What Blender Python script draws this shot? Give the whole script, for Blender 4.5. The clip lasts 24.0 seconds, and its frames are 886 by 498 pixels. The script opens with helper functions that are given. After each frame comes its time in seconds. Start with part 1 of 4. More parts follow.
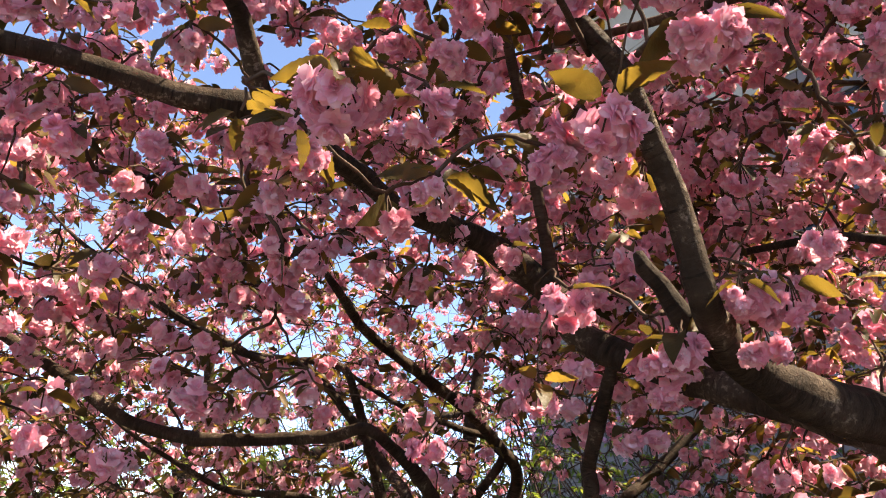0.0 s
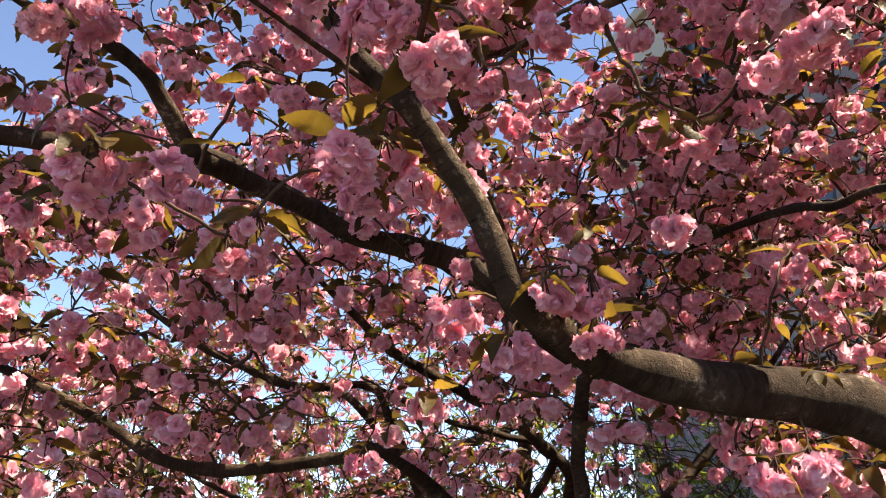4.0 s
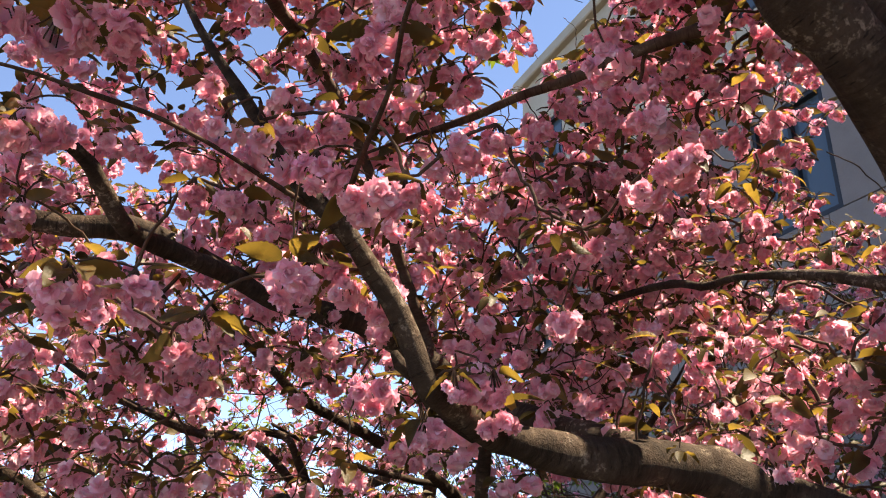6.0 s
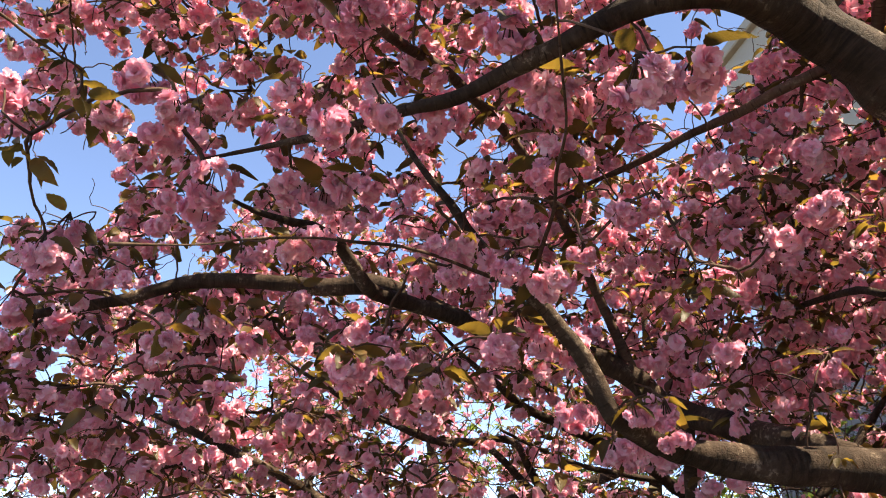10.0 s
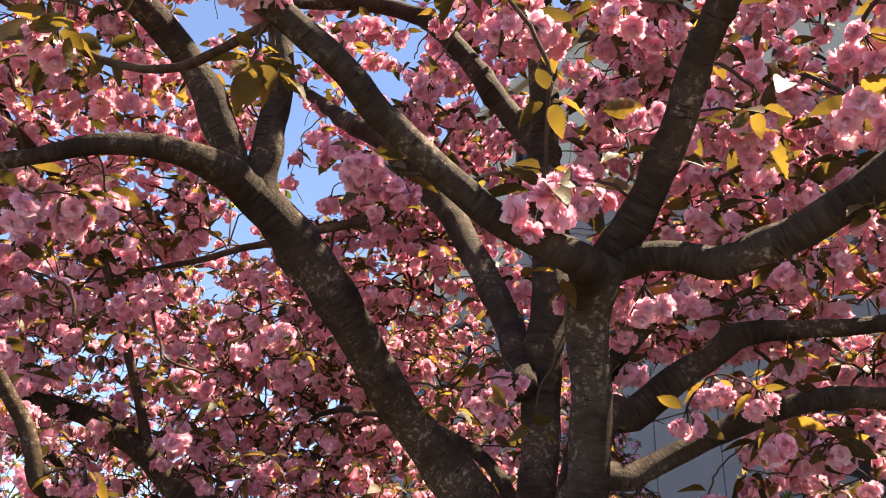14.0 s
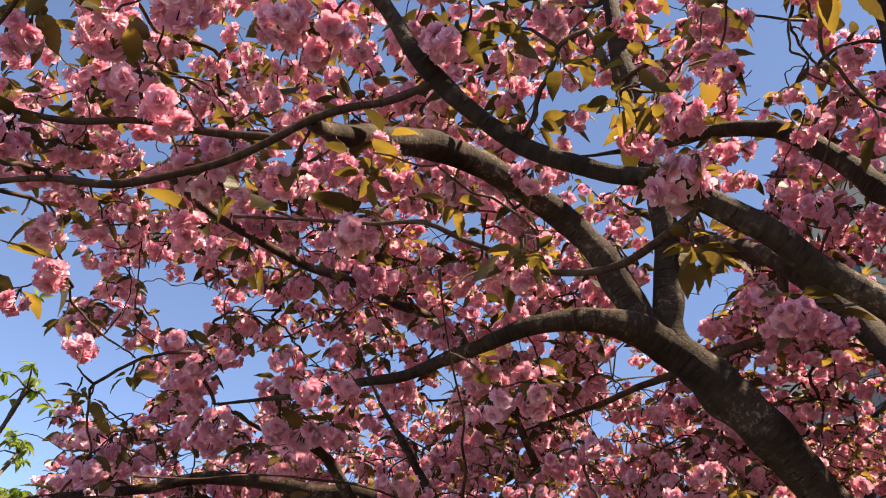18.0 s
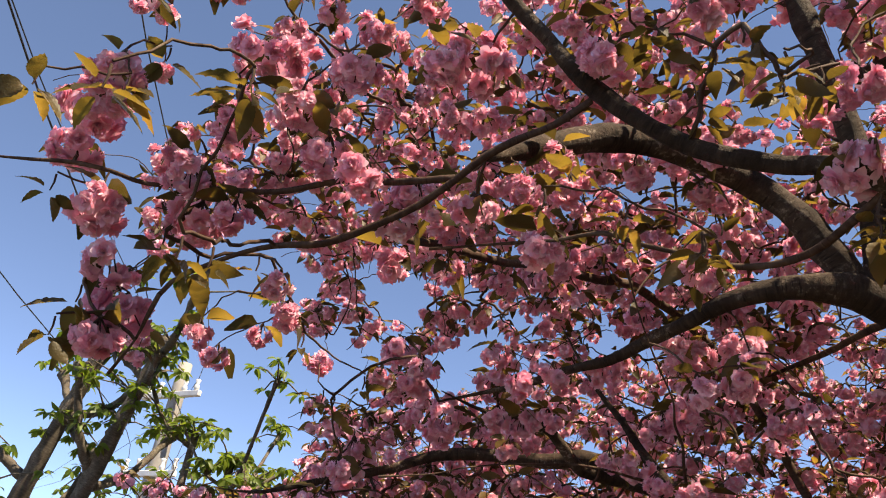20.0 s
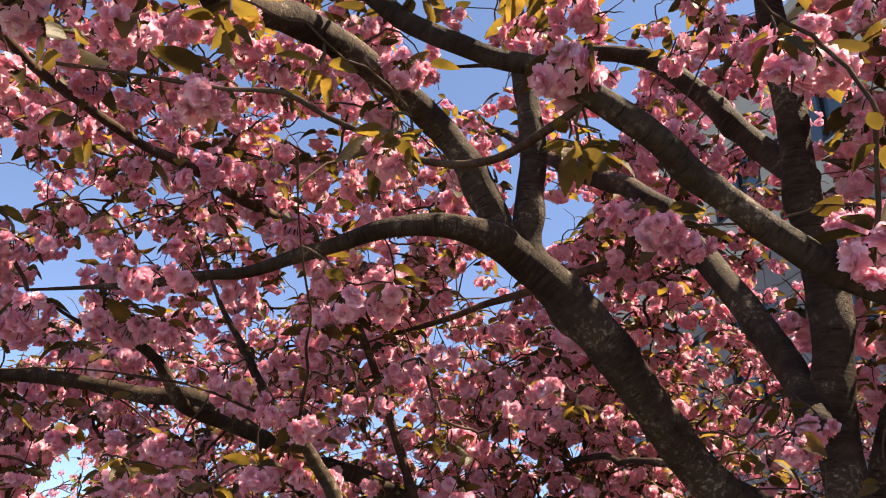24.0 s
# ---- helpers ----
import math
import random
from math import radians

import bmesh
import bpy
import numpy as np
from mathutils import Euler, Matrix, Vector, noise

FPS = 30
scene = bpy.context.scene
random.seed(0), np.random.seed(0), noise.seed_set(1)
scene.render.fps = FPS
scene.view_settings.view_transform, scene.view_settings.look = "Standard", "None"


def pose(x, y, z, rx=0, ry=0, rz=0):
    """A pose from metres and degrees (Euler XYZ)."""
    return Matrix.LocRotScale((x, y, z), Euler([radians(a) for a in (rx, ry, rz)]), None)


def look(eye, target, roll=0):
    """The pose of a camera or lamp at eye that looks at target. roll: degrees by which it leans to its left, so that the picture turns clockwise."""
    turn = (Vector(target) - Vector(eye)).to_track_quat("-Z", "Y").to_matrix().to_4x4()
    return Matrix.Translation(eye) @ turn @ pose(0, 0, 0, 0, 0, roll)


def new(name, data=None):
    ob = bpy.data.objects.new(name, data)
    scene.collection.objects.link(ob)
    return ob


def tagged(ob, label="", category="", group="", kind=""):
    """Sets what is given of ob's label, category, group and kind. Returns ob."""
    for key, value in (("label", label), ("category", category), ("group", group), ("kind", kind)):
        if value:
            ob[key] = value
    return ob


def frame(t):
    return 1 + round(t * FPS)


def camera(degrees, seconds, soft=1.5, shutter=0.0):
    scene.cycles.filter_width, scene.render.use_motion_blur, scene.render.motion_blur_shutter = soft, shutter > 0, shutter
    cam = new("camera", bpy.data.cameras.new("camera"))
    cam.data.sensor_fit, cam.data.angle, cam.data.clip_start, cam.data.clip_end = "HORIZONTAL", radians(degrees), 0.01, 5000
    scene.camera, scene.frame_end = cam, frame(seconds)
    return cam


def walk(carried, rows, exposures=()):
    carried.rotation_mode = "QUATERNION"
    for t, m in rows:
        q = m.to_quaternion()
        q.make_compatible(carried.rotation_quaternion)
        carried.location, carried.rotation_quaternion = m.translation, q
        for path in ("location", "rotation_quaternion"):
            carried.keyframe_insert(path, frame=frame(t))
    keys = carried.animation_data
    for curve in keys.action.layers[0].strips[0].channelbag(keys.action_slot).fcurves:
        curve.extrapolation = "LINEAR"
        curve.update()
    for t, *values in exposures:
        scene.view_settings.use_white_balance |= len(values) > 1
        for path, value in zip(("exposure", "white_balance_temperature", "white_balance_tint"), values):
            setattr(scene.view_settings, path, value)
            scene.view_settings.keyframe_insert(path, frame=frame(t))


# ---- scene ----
cam = camera(57.4, 24.0, soft=1.05)

PATH = [
    (0, (0.043, 0.467, 1.584), (0.214, 2.344, 2.254), 6.7),
    (0.5, (0.089, 0.448, 1.579), (0.259, 2.335, 2.22), 5.9),
    (1, (0.128, 0.468, 1.565), (0.293, 2.371, 2.157), 5.8),
    (1.5, (0.187, 0.537, 1.561), (0.292, 2.45, 2.136), 6.1),
    (3.5, (0.399, 0.386, 1.593), (0.248, 2.264, 2.263), 3.1),
    (4, (0.398, 0.368, 1.597), (0.34, 2.248, 2.277), 2.1),
    (4.5, (0.344, 0.339, 1.603), (0.374, 2.215, 2.295), 0.2),
    (5, (0.296, 0.293, 1.606), (0.405, 2.159, 2.315), -0.3),
    (5.5, (0.302, 0.249, 1.624), (0.448, 2.107, 2.351), 0.4),
    (6, (0.369, 0.16, 1.634), (0.538, 2.004, 2.389), 0.6),
    (6.5, (0.412, 0.067, 1.634), (0.607, 1.902, 2.405), -0.1),
    (7, (0.422, 0.026, 1.638), (0.618, 1.862, 2.408), -0.1),
    (7.5, (0.424, 0.003, 1.64), (0.606, 1.838, 2.414), -0.9),
    (8, (0.397, -0.021, 1.64), (0.45, 1.812, 2.437), -2.4),
    (8.5, (0.333, -0.065, 1.639), (0.116, 1.76, 2.429), -1.9),
    (9, (0.315, -0.145, 1.633), (-0.044, 1.675, 2.379), -1.4),
    (9.5, (0.342, -0.206, 1.641), (-0.037, 1.624, 2.355), 0.1),
    (11.5, (0.697, -0.312, 1.521), (0.563, 1.49, 2.379), 1.8),
    (12, (0.68, -0.341, 1.544), (0.692, 1.496, 2.335), 1.6),
    (12.5, (0.711, -0.383, 1.555), (0.826, 1.453, 2.341), 3.5),
    (13, (0.789, -0.468, 1.56), (0.987, 1.34, 2.39), 4.8),
    (13.5, (0.846, -0.541, 1.567), (1.131, 1.23, 2.452), 4.9),
    (14, (0.871, -0.578, 1.572), (1.275, 1.137, 2.518), 3.8),
    (14.5, (0.873, -0.619, 1.587), (1.359, 0.991, 2.669), 2.4),
    (15, (0.87, -0.651, 1.6), (1.389, 0.843, 2.825), 0.9),
    (15.5, (0.869, -0.661, 1.6), (1.386, 0.783, 2.884), -0.4),
    (16, (0.856, -0.657, 1.592), (1.302, 0.797, 2.891), -1.1),
    (16.5, (0.795, -0.664, 1.583), (1.064, 0.849, 2.863), 0.0),
    (17, (0.727, -0.687, 1.582), (0.819, 0.87, 2.835), 1.3),
    (17.5, (0.679, -0.687, 1.573), (0.534, 0.909, 2.769), 4.6),
    (18, (0.727, -0.71, 1.572), (0.288, 0.886, 2.694), 7.5),
    (18.5, (0.768, -0.741, 1.569), (0.064, 0.821, 2.601), 8.2),
    (20.5, (0.788, -0.834, 1.633), (-0.126, 0.669, 2.584), 7.7),
    (21, (0.779, -0.804, 1.636), (-0.03, 0.768, 2.572), 6.8),
    (21.5, (0.772, -0.756, 1.638), (0.125, 0.888, 2.576), 6.1),
    (22, (0.768, -0.718, 1.641), (0.279, 0.976, 2.586), 5.6),
    (22.5, (0.772, -0.69, 1.639), (0.447, 1.028, 2.609), 5.0),
    (23, (0.742, -0.66, 1.63), (0.55, 1.065, 2.625), 5.5),
    (23.5, (0.697, -0.636, 1.61), (0.597, 1.093, 2.611), 6.0),
    (24, (0.694, -0.602, 1.585), (0.628, 1.133, 2.577), 5.2),
]
walk(cam, [(t, look(eye, target, roll)) for t, eye, target, roll in PATH],
     exposures=[(t, stops, 8200, 12) for t, stops in ((0.0, 2.0), (4.0, 1.78), (7.0, 1.95), (12.0, 1.82), (14.0, 2.1), (15.0, 1.9), (16.0, 1.8), (17.0, 1.72), (18.0, 1.55), (21.0, 1.25), (22.0, 1.35), (24.0, 1.72))])

# ---------------------------------------------------------------- sky and sun
world = bpy.data.worlds.new("sky")
scene.world = world
world.use_nodes = True
wn = world.node_tree
sky = wn.nodes.new("ShaderNodeTexSky")
sky.sky_type, sky.sun_disc = "NISHITA", False
SUN_ELEVATION, SUN_AZIMUTH = radians(62), radians(100)  # azimuth from +y towards +x
sky.sun_elevation, sky.sun_rotation = SUN_ELEVATION, SUN_AZIMUTH
sky.altitude = 2600
sky.air_density, sky.dust_density, sky.ozone_density = 0.5, 0.0, 4.0
wn.links.new(sky.outputs[0], wn.nodes["Background"].inputs[0])
wn.nodes["Background"].inputs[1].default_value = 0.185
lamp = bpy.data.lights.new("sun", "SUN")
lamp.energy, lamp.angle, lamp.color = 5.0, radians(0.55), (1.0, 0.93, 0.81)
sun = new("sun", lamp)
sun_way = Vector((math.sin(SUN_AZIMUTH) * math.cos(SUN_ELEVATION), math.cos(SUN_AZIMUTH) * math.cos(SUN_ELEVATION), math.sin(SUN_ELEVATION)))
sun.matrix_world = look(sun_way * 60, (0, 0, 0))

# ---------------------------------------------------------------- materials


def material(name):
    m = bpy.data.materials.new(name)
    m.use_nodes = True
    nt = m.node_tree
    return m, nt, nt.nodes["Principled BSDF"], nt.nodes["Material Output"]


def node(nt, kind, **sets):
    n = nt.nodes.new(kind)
    for key, value in sets.items():
        n.inputs[key.replace("_", " ")].default_value = value
    return n


def ramp(nt, fac, stops):
    r = nt.nodes.new("ShaderNodeValToRGB")
    e = r.color_ramp.elements
    while len(e) < len(stops):
        e.new(0.5)
    for el, (at, col) in zip(e, stops):
        el.position, el.color = at, (*col, 1)
    nt.links.new(fac, r.inputs[0])
    return r.outputs[0]


def mixed(nt, fac, a, b, how="MIX"):
    m = nt.nodes.new("ShaderNodeMix")
    m.data_type, m.blend_type = "RGBA", how
    for sock, v in ((m.inputs[0], fac), (m.inputs[6], a), (m.inputs[7], b)):
        if isinstance(v, (float, int)):
            sock.default_value = v
        elif isinstance(v, tuple):
            sock.default_value = (*v, 1)
        else:
            nt.links.new(v, sock)
    return m.outputs[2]


def bump(nt, height, strength, distance, bsdf):
    b = node(nt, "ShaderNodeBump", Strength=strength, Distance=distance)
    nt.links.new(height, b.inputs["Height"])
    nt.links.new(b.outputs[0], bsdf.inputs["Normal"])


def thin(name, stops, through_stops, share, rough, vein=0.0):
    """Petals and leaves: a matt sheet that lets part of the light through; each petal or leaf has its own tone."""
    m, nt, p, out = material(name)
    geo, info = nt.nodes.new("ShaderNodeNewGeometry"), nt.nodes.new("ShaderNodeObjectInfo")
    co = nt.nodes.new("ShaderNodeTexCoord")
    tone = nt.nodes.new("ShaderNodeMath")
    tone.operation = "MULTIPLY_ADD"
    nt.links.new(geo.outputs["Random Per Island"], tone.inputs[0])
    tone.inputs[1].default_value = 0.5
    add = nt.nodes.new("ShaderNodeMath")
    add.operation = "MULTIPLY"
    nt.links.new(info.outputs["Random"], add.inputs[0])
    add.inputs[1].default_value = 0.14
    patchy = node(nt, "ShaderNodeTexNoise", Scale=13.0, Detail=1.0)
    nt.links.new(geo.outputs["Position"], patchy.inputs["Vector"])
    more = nt.nodes.new("ShaderNodeMath")
    more.operation = "MULTIPLY_ADD"
    nt.links.new(patchy.outputs[0], more.inputs[0])
    more.inputs[1].default_value = 0.9
    nt.links.new(add.outputs[0], more.inputs[2])
    less = nt.nodes.new("ShaderNodeMath")
    less.operation = "SUBTRACT"
    nt.links.new(more.outputs[0], less.inputs[0])
    less.inputs[1].default_value = 0.3
    nt.links.new(less.outputs[0], tone.inputs[2])
    col = ramp(nt, tone.outputs[0], stops)
    tcol = ramp(nt, tone.outputs[0], through_stops)
    n = node(nt, "ShaderNodeTexNoise", Scale=260.0, Detail=3.0)
    nt.links.new(co.outputs["Object"], n.inputs["Vector"])
    col = mixed(nt, 0.35, col, ramp(nt, n.outputs[0], [(0.3, (0.62, 0.62, 0.62)), (0.7, (1, 1, 1))]), "MULTIPLY")
    nt.links.new(col, p.inputs["Base Color"])
    p.inputs["Roughness"].default_value = rough
    p.inputs["Specular IOR Level"].default_value = 0.25
    if vein:
        bump(nt, n.outputs[0], vein, 0.002, p)
    t = nt.nodes.new("ShaderNodeBsdfTranslucent")
    nt.links.new(tcol, t.inputs[0])
    mx = nt.nodes.new("ShaderNodeMixShader")
    mx.inputs[0].default_value = share
    nt.links.new(p.outputs[0], mx.inputs[1])
    nt.links.new(t.outputs[0], mx.inputs[2])
    nt.links.new(mx.outputs[0], out.inputs[0])
    return m


PETAL = thin("petal", [(0.0, (0.86, 0.37, 0.51)), (0.35, (0.93, 0.57, 0.69)), (0.7, (0.96, 0.78, 0.86)), (1.0, (0.97, 0.89, 0.93))],
             [(0.0, (0.89, 0.27, 0.41)), (0.5, (0.95, 0.43, 0.56)), (1.0, (0.97, 0.65, 0.74))], 0.44, 0.7)
LEAF = thin("leaf", [(0.0, (0.040, 0.036, 0.012)), (0.45, (0.062, 0.046, 0.016)), (0.75, (0.11, 0.070, 0.020)), (1.0, (0.17, 0.070, 0.03))],
            [(0.0, (0.06, 0.048, 0.010)), (0.4, (0.13, 0.088, 0.018)), (0.65, (0.42, 0.27, 0.045)), (1.0, (0.72, 0.34, 0.07))], 0.38, 0.45, 0.5)
GREEN_LEAF = thin("green_leaf", [(0.0, (0.06, 0.10, 0.02)), (0.6, (0.11, 0.16, 0.035)), (1.0, (0.19, 0.23, 0.06))],
                  [(0.0, (0.13, 0.21, 0.02)), (0.6, (0.27, 0.36, 0.04)), (1.0, (0.48, 0.50, 0.09))], 0.45, 0.4, 0.4)


def bark(name, dark, mid, pale, lichen, bands=1.0):
    m, nt, p, out = material(name)
    uv = nt.nodes.new("ShaderNodeUVMap")
    co = nt.nodes.new("ShaderNodeTexCoord")
    mp = nt.nodes.new("ShaderNodeMapping")
    mp.inputs["Scale"].default_value = (16, 75, 1)
    nt.links.new(uv.outputs[0], mp.inputs[0])
    ring = node(nt, "ShaderNodeTexNoise", Scale=1.0, Detail=5.0, Roughness=0.65)
    nt.links.new(mp.outputs[0], ring.inputs["Vector"])
    big = node(nt, "ShaderNodeTexNoise", Scale=7.0, Detail=6.0, Roughness=0.6)
    fine = node(nt, "ShaderNodeTexNoise", Scale=120.0, Detail=6.0, Roughness=0.7)
    spots = node(nt, "ShaderNodeTexNoise", Scale=75.0, Detail=5.0, Roughness=0.7)
    for n in (big, fine, spots):
        nt.links.new(co.outputs["Object"], n.inputs["Vector"])
    col = ramp(nt, ring.outputs[0], [(0.25, dark), (0.5, mid), (0.8, pale)])
    col = mixed(nt, ramp(nt, big.outputs[0], [(0.42, (0, 0, 0)), (0.7, (1, 1, 1))]), col, pale)
    col = mixed(nt, 0.5, col, ramp(nt, fine.outputs[0], [(0.3, (0.45, 0.42, 0.4)), (0.7, (1, 1, 1))]), "MULTIPLY")
    patch = nt.nodes.new("ShaderNodeMath")
    patch.operation = "MULTIPLY"
    nt.links.new(ramp(nt, big.outputs[0], [(0.52, (0, 0, 0)), (0.62, (1, 1, 1))]), patch.inputs[0])
    nt.links.new(ramp(nt, spots.outputs[0], [(0.52, (0, 0, 0)), (0.64, (1, 1, 1))]), patch.inputs[1])
    col = mixed(nt, patch.outputs[0], col, lichen)
    nt.links.new(col, p.inputs["Base Color"])
    p.inputs["Roughness"].default_value = 0.75
    p.inputs["Specular IOR Level"].default_value = 0.15
    # short dark breathing pores in rings across the limb
    mq = nt.nodes.new("ShaderNodeMapping")
    mq.inputs["Scale"].default_value = (28, 170, 1)
    nt.links.new(uv.outputs[0], mq.inputs[0])
    pores = node(nt, "ShaderNodeTexNoise", Scale=1.0, Detail=2.0, Roughness=0.5)
    nt.links.new(mq.outputs[0], pores.inputs["Vector"])
    col = mixed(nt, ramp(nt, pores.outputs[0], [(0.60, (0, 0, 0)), (0.68, (0.8, 0.8, 0.8))]), col, dark)
    nt.links.new(col, p.inputs["Base Color"])
    h = mixed(nt, 0.35, fine.outputs[0], ring.outputs[0])
    bump(nt, h, 0.9, 0.010 * bands, p)
    return m


# the lichen tone is lifted so its patches also stand for sun on limbs
BARK = bark("cherry_bark", (0.011, 0.0065, 0.004), (0.030, 0.0185, 0.0115), (0.090, 0.061, 0.042), (0.26, 0.21, 0.165))
TWIG = bark("twig_bark", (0.026, 0.012, 0.008), (0.058, 0.031, 0.021), (0.12, 0.080, 0.056), (0.16, 0.12, 0.09), 0.3)
PLANE_BARK = bark("plane_bark", (0.045, 0.037, 0.028), (0.10, 0.083, 0.064), (0.20, 0.17, 0.135), (0.3, 0.28, 0.23))


def plain(name, color, rough, scale=30.0, amount=0.25, metal=0.0, relief=0.2):
    m, nt, p, out = material(name)
    co = nt.nodes.new("ShaderNodeTexCoord")
    a, b = node(nt, "ShaderNodeTexNoise", Scale=scale, Detail=6.0), node(nt, "ShaderNodeTexNoise", Scale=scale / 14, Detail=4.0)
    info = nt.nodes.new("ShaderNodeObjectInfo")
    for n in (a, b):
        nt.links.new(co.outputs["Object"], n.inputs["Vector"])
    lo = tuple(c * (1 - amount) for c in color)
    col = mixed(nt, a.outputs[0], lo, color)
    col = mixed(nt, 0.4, col, ramp(nt, b.outputs[0], [(0.35, (0.7, 0.69, 0.67)), (0.65, (1, 1, 1))]), "MULTIPLY")
    col = mixed(nt, 0.25, col, ramp(nt, info.outputs["Random"], [(0.0, (0.75, 0.75, 0.75)), (1.0, (1, 1, 1))]), "MULTIPLY")
    nt.links.new(col, p.inputs["Base Color"])
    p.inputs["Roughness"].default_value, p.inputs["Metallic"].default_value = rough, metal
    bump(nt, a.outputs[0], relief, 0.004, p)
    return m


PLASTER = plain("pale_render", (0.42, 0.37, 0.29), 0.85, 12.0, 0.15)
CLADDING = plain("grey_stone", (0.19, 0.150, 0.130), 0.6, 40.0, 0.3)
DARK_METAL = plain("dark_metal", (0.03, 0.03, 0.032), 0.4, 60.0, 0.3, 0.6)
WHITE_METAL = plain("white_metal", (0.75, 0.75, 0.74), 0.45, 30.0, 0.12)
CONCRETE = plain("concrete", (0.38, 0.36, 0.33), 0.85, 25.0, 0.25)
BOUNCE_GROUND = plain("bounce_ground", (0.105, 0.088, 0.068), 0.9, 8.0, 0.25, 0.0, 0.4)
WIRE = plain("wire", (0.04, 0.04, 0.04), 0.6)
GLASS, gnt, gp, gout = material("window_glass")
gp.inputs["Base Color"].default_value = (0.05, 0.075, 0.10, 1)
gp.inputs["Roughness"].default_value, gp.inputs["Specular IOR Level"].default_value = 0.08, 0.5
gn = node(gnt, "ShaderNodeTexNoise", Scale=1.3)
bump(gnt, gn.outputs[0], 0.04, 0.02, gp)

# ---------------------------------------------------------------- mesh helpers
rng = np.random.default_rng(7)


def mesh_from(name, verts, faces, mats, smooth=True, uv=None):
    me = bpy.data.meshes.new(name)
    me.from_pydata([tuple(v) for v in verts], [], [tuple(int(i) for i in f) for f in faces])
    for m in mats:
        me.materials.append(m)
    if smooth:
        me.polygons.foreach_set("use_smooth", np.ones(len(me.polygons), bool))
    if uv is not None:
        layer = me.uv_layers.new(name="UVMap")
        layer.data.foreach_set("uv", np.asarray(uv, np.float32).ravel())
    me.update()
    return me


def mesh_quick(name, verts, quads, mat, smooth=True):
    """A big joined mesh from arrays; quads is an (n, 4) array."""
    me = bpy.data.meshes.new(name)
    verts, quads = np.asarray(verts, np.float32), np.asarray(quads, np.int32)
    me.vertices.add(len(verts))
    me.vertices.foreach_set("co", verts.ravel())
    me.loops.add(quads.size)
    me.loops.foreach_set("vertex_index", quads.ravel())
    me.polygons.add(len(quads))
    me.polygons.foreach_set("loop_start", np.arange(len(quads), dtype=np.int32) * 4)
    me.polygons.foreach_set("loop_total", np.full(len(quads), 4, np.int32))
    if smooth:
        me.polygons.foreach_set("use_smooth", np.ones(len(quads), bool))
    me.materials.append(mat)
    me.update(calc_edges=True)
    me.validate()
    return me


def put(name, me, parent=None, label="", m=None):
    ob = new(name, me)
    if parent is not None:
        ob.parent = parent
    if m is not None:
        ob.matrix_basis = m
    return tagged(ob, label)


def part(name, bm, mat, parent, label=""):
    me = bpy.data.meshes.new(name)
    bm.to_mesh(me)
    bm.free()
    me.materials.append(mat)
    return put(name, me, parent, label)


def thing(name, at, label, category, group="", kind=""):
    ob = new(name)
    ob.location = at
    ob.empty_display_size = 0.1
    return tagged(ob, label, category, group, kind)


def box(bm, lo, hi, bevel=0.0):
    made = bmesh.ops.create_cube(bm, size=1.0)["verts"]
    lo, hi = Vector(lo), Vector(hi)
    for v in made:
        v.co = Vector([(lo[i] + hi[i]) / 2 + v.co[i] * (hi[i] - lo[i]) for i in range(3)])
    if bevel:
        edges = list({e for v in made for e in v.link_edges})
        bmesh.ops.bevel(bm, geom=edges, offset=bevel, segments=1, affect="EDGES")
    return bm


def spline(nodes, step):
    """A smooth line through nodes (x, y, z, radius), with a point about every step metres."""
    p = np.asarray(nodes, float)
    p = np.vstack([2 * p[0] - p[1], p, 2 * p[-1] - p[-2]])
    out = []
    for i in range(1, len(p) - 2):
        n = max(1, int(np.linalg.norm(p[i + 1, :3] - p[i, :3]) / step))
        for u in np.arange(n) / n:
            out.append(0.5 * (2 * p[i] + (p[i + 1] - p[i - 1]) * u + (2 * p[i - 1] - 5 * p[i] + 4 * p[i + 1] - p[i + 2]) * u**2
                              + (3 * p[i] - p[i - 1] - 3 * p[i + 1] + p[i + 2]) * u**3))
    out.append(p[-2])
    q = np.array(out)
    q[:, 3] = np.maximum(q[:, 3], 0.0015)
    return q


def frames_along(q):
    d = np.gradient(q[:, :3], axis=0)
    d /= np.linalg.norm(d, axis=1)[:, None] + 1e-9
    side = np.cross(d[0], (0.3, 0.2, 0.9))
    side /= np.linalg.norm(side)
    sides, ups = [], []
    for k in range(len(q)):
        side = side - d[k] * (side @ d[k])
        side /= np.linalg.norm(side) + 1e-9
        sides.append(side)
        ups.append(np.cross(d[k], side))
    return np.array(sides), np.array(ups)


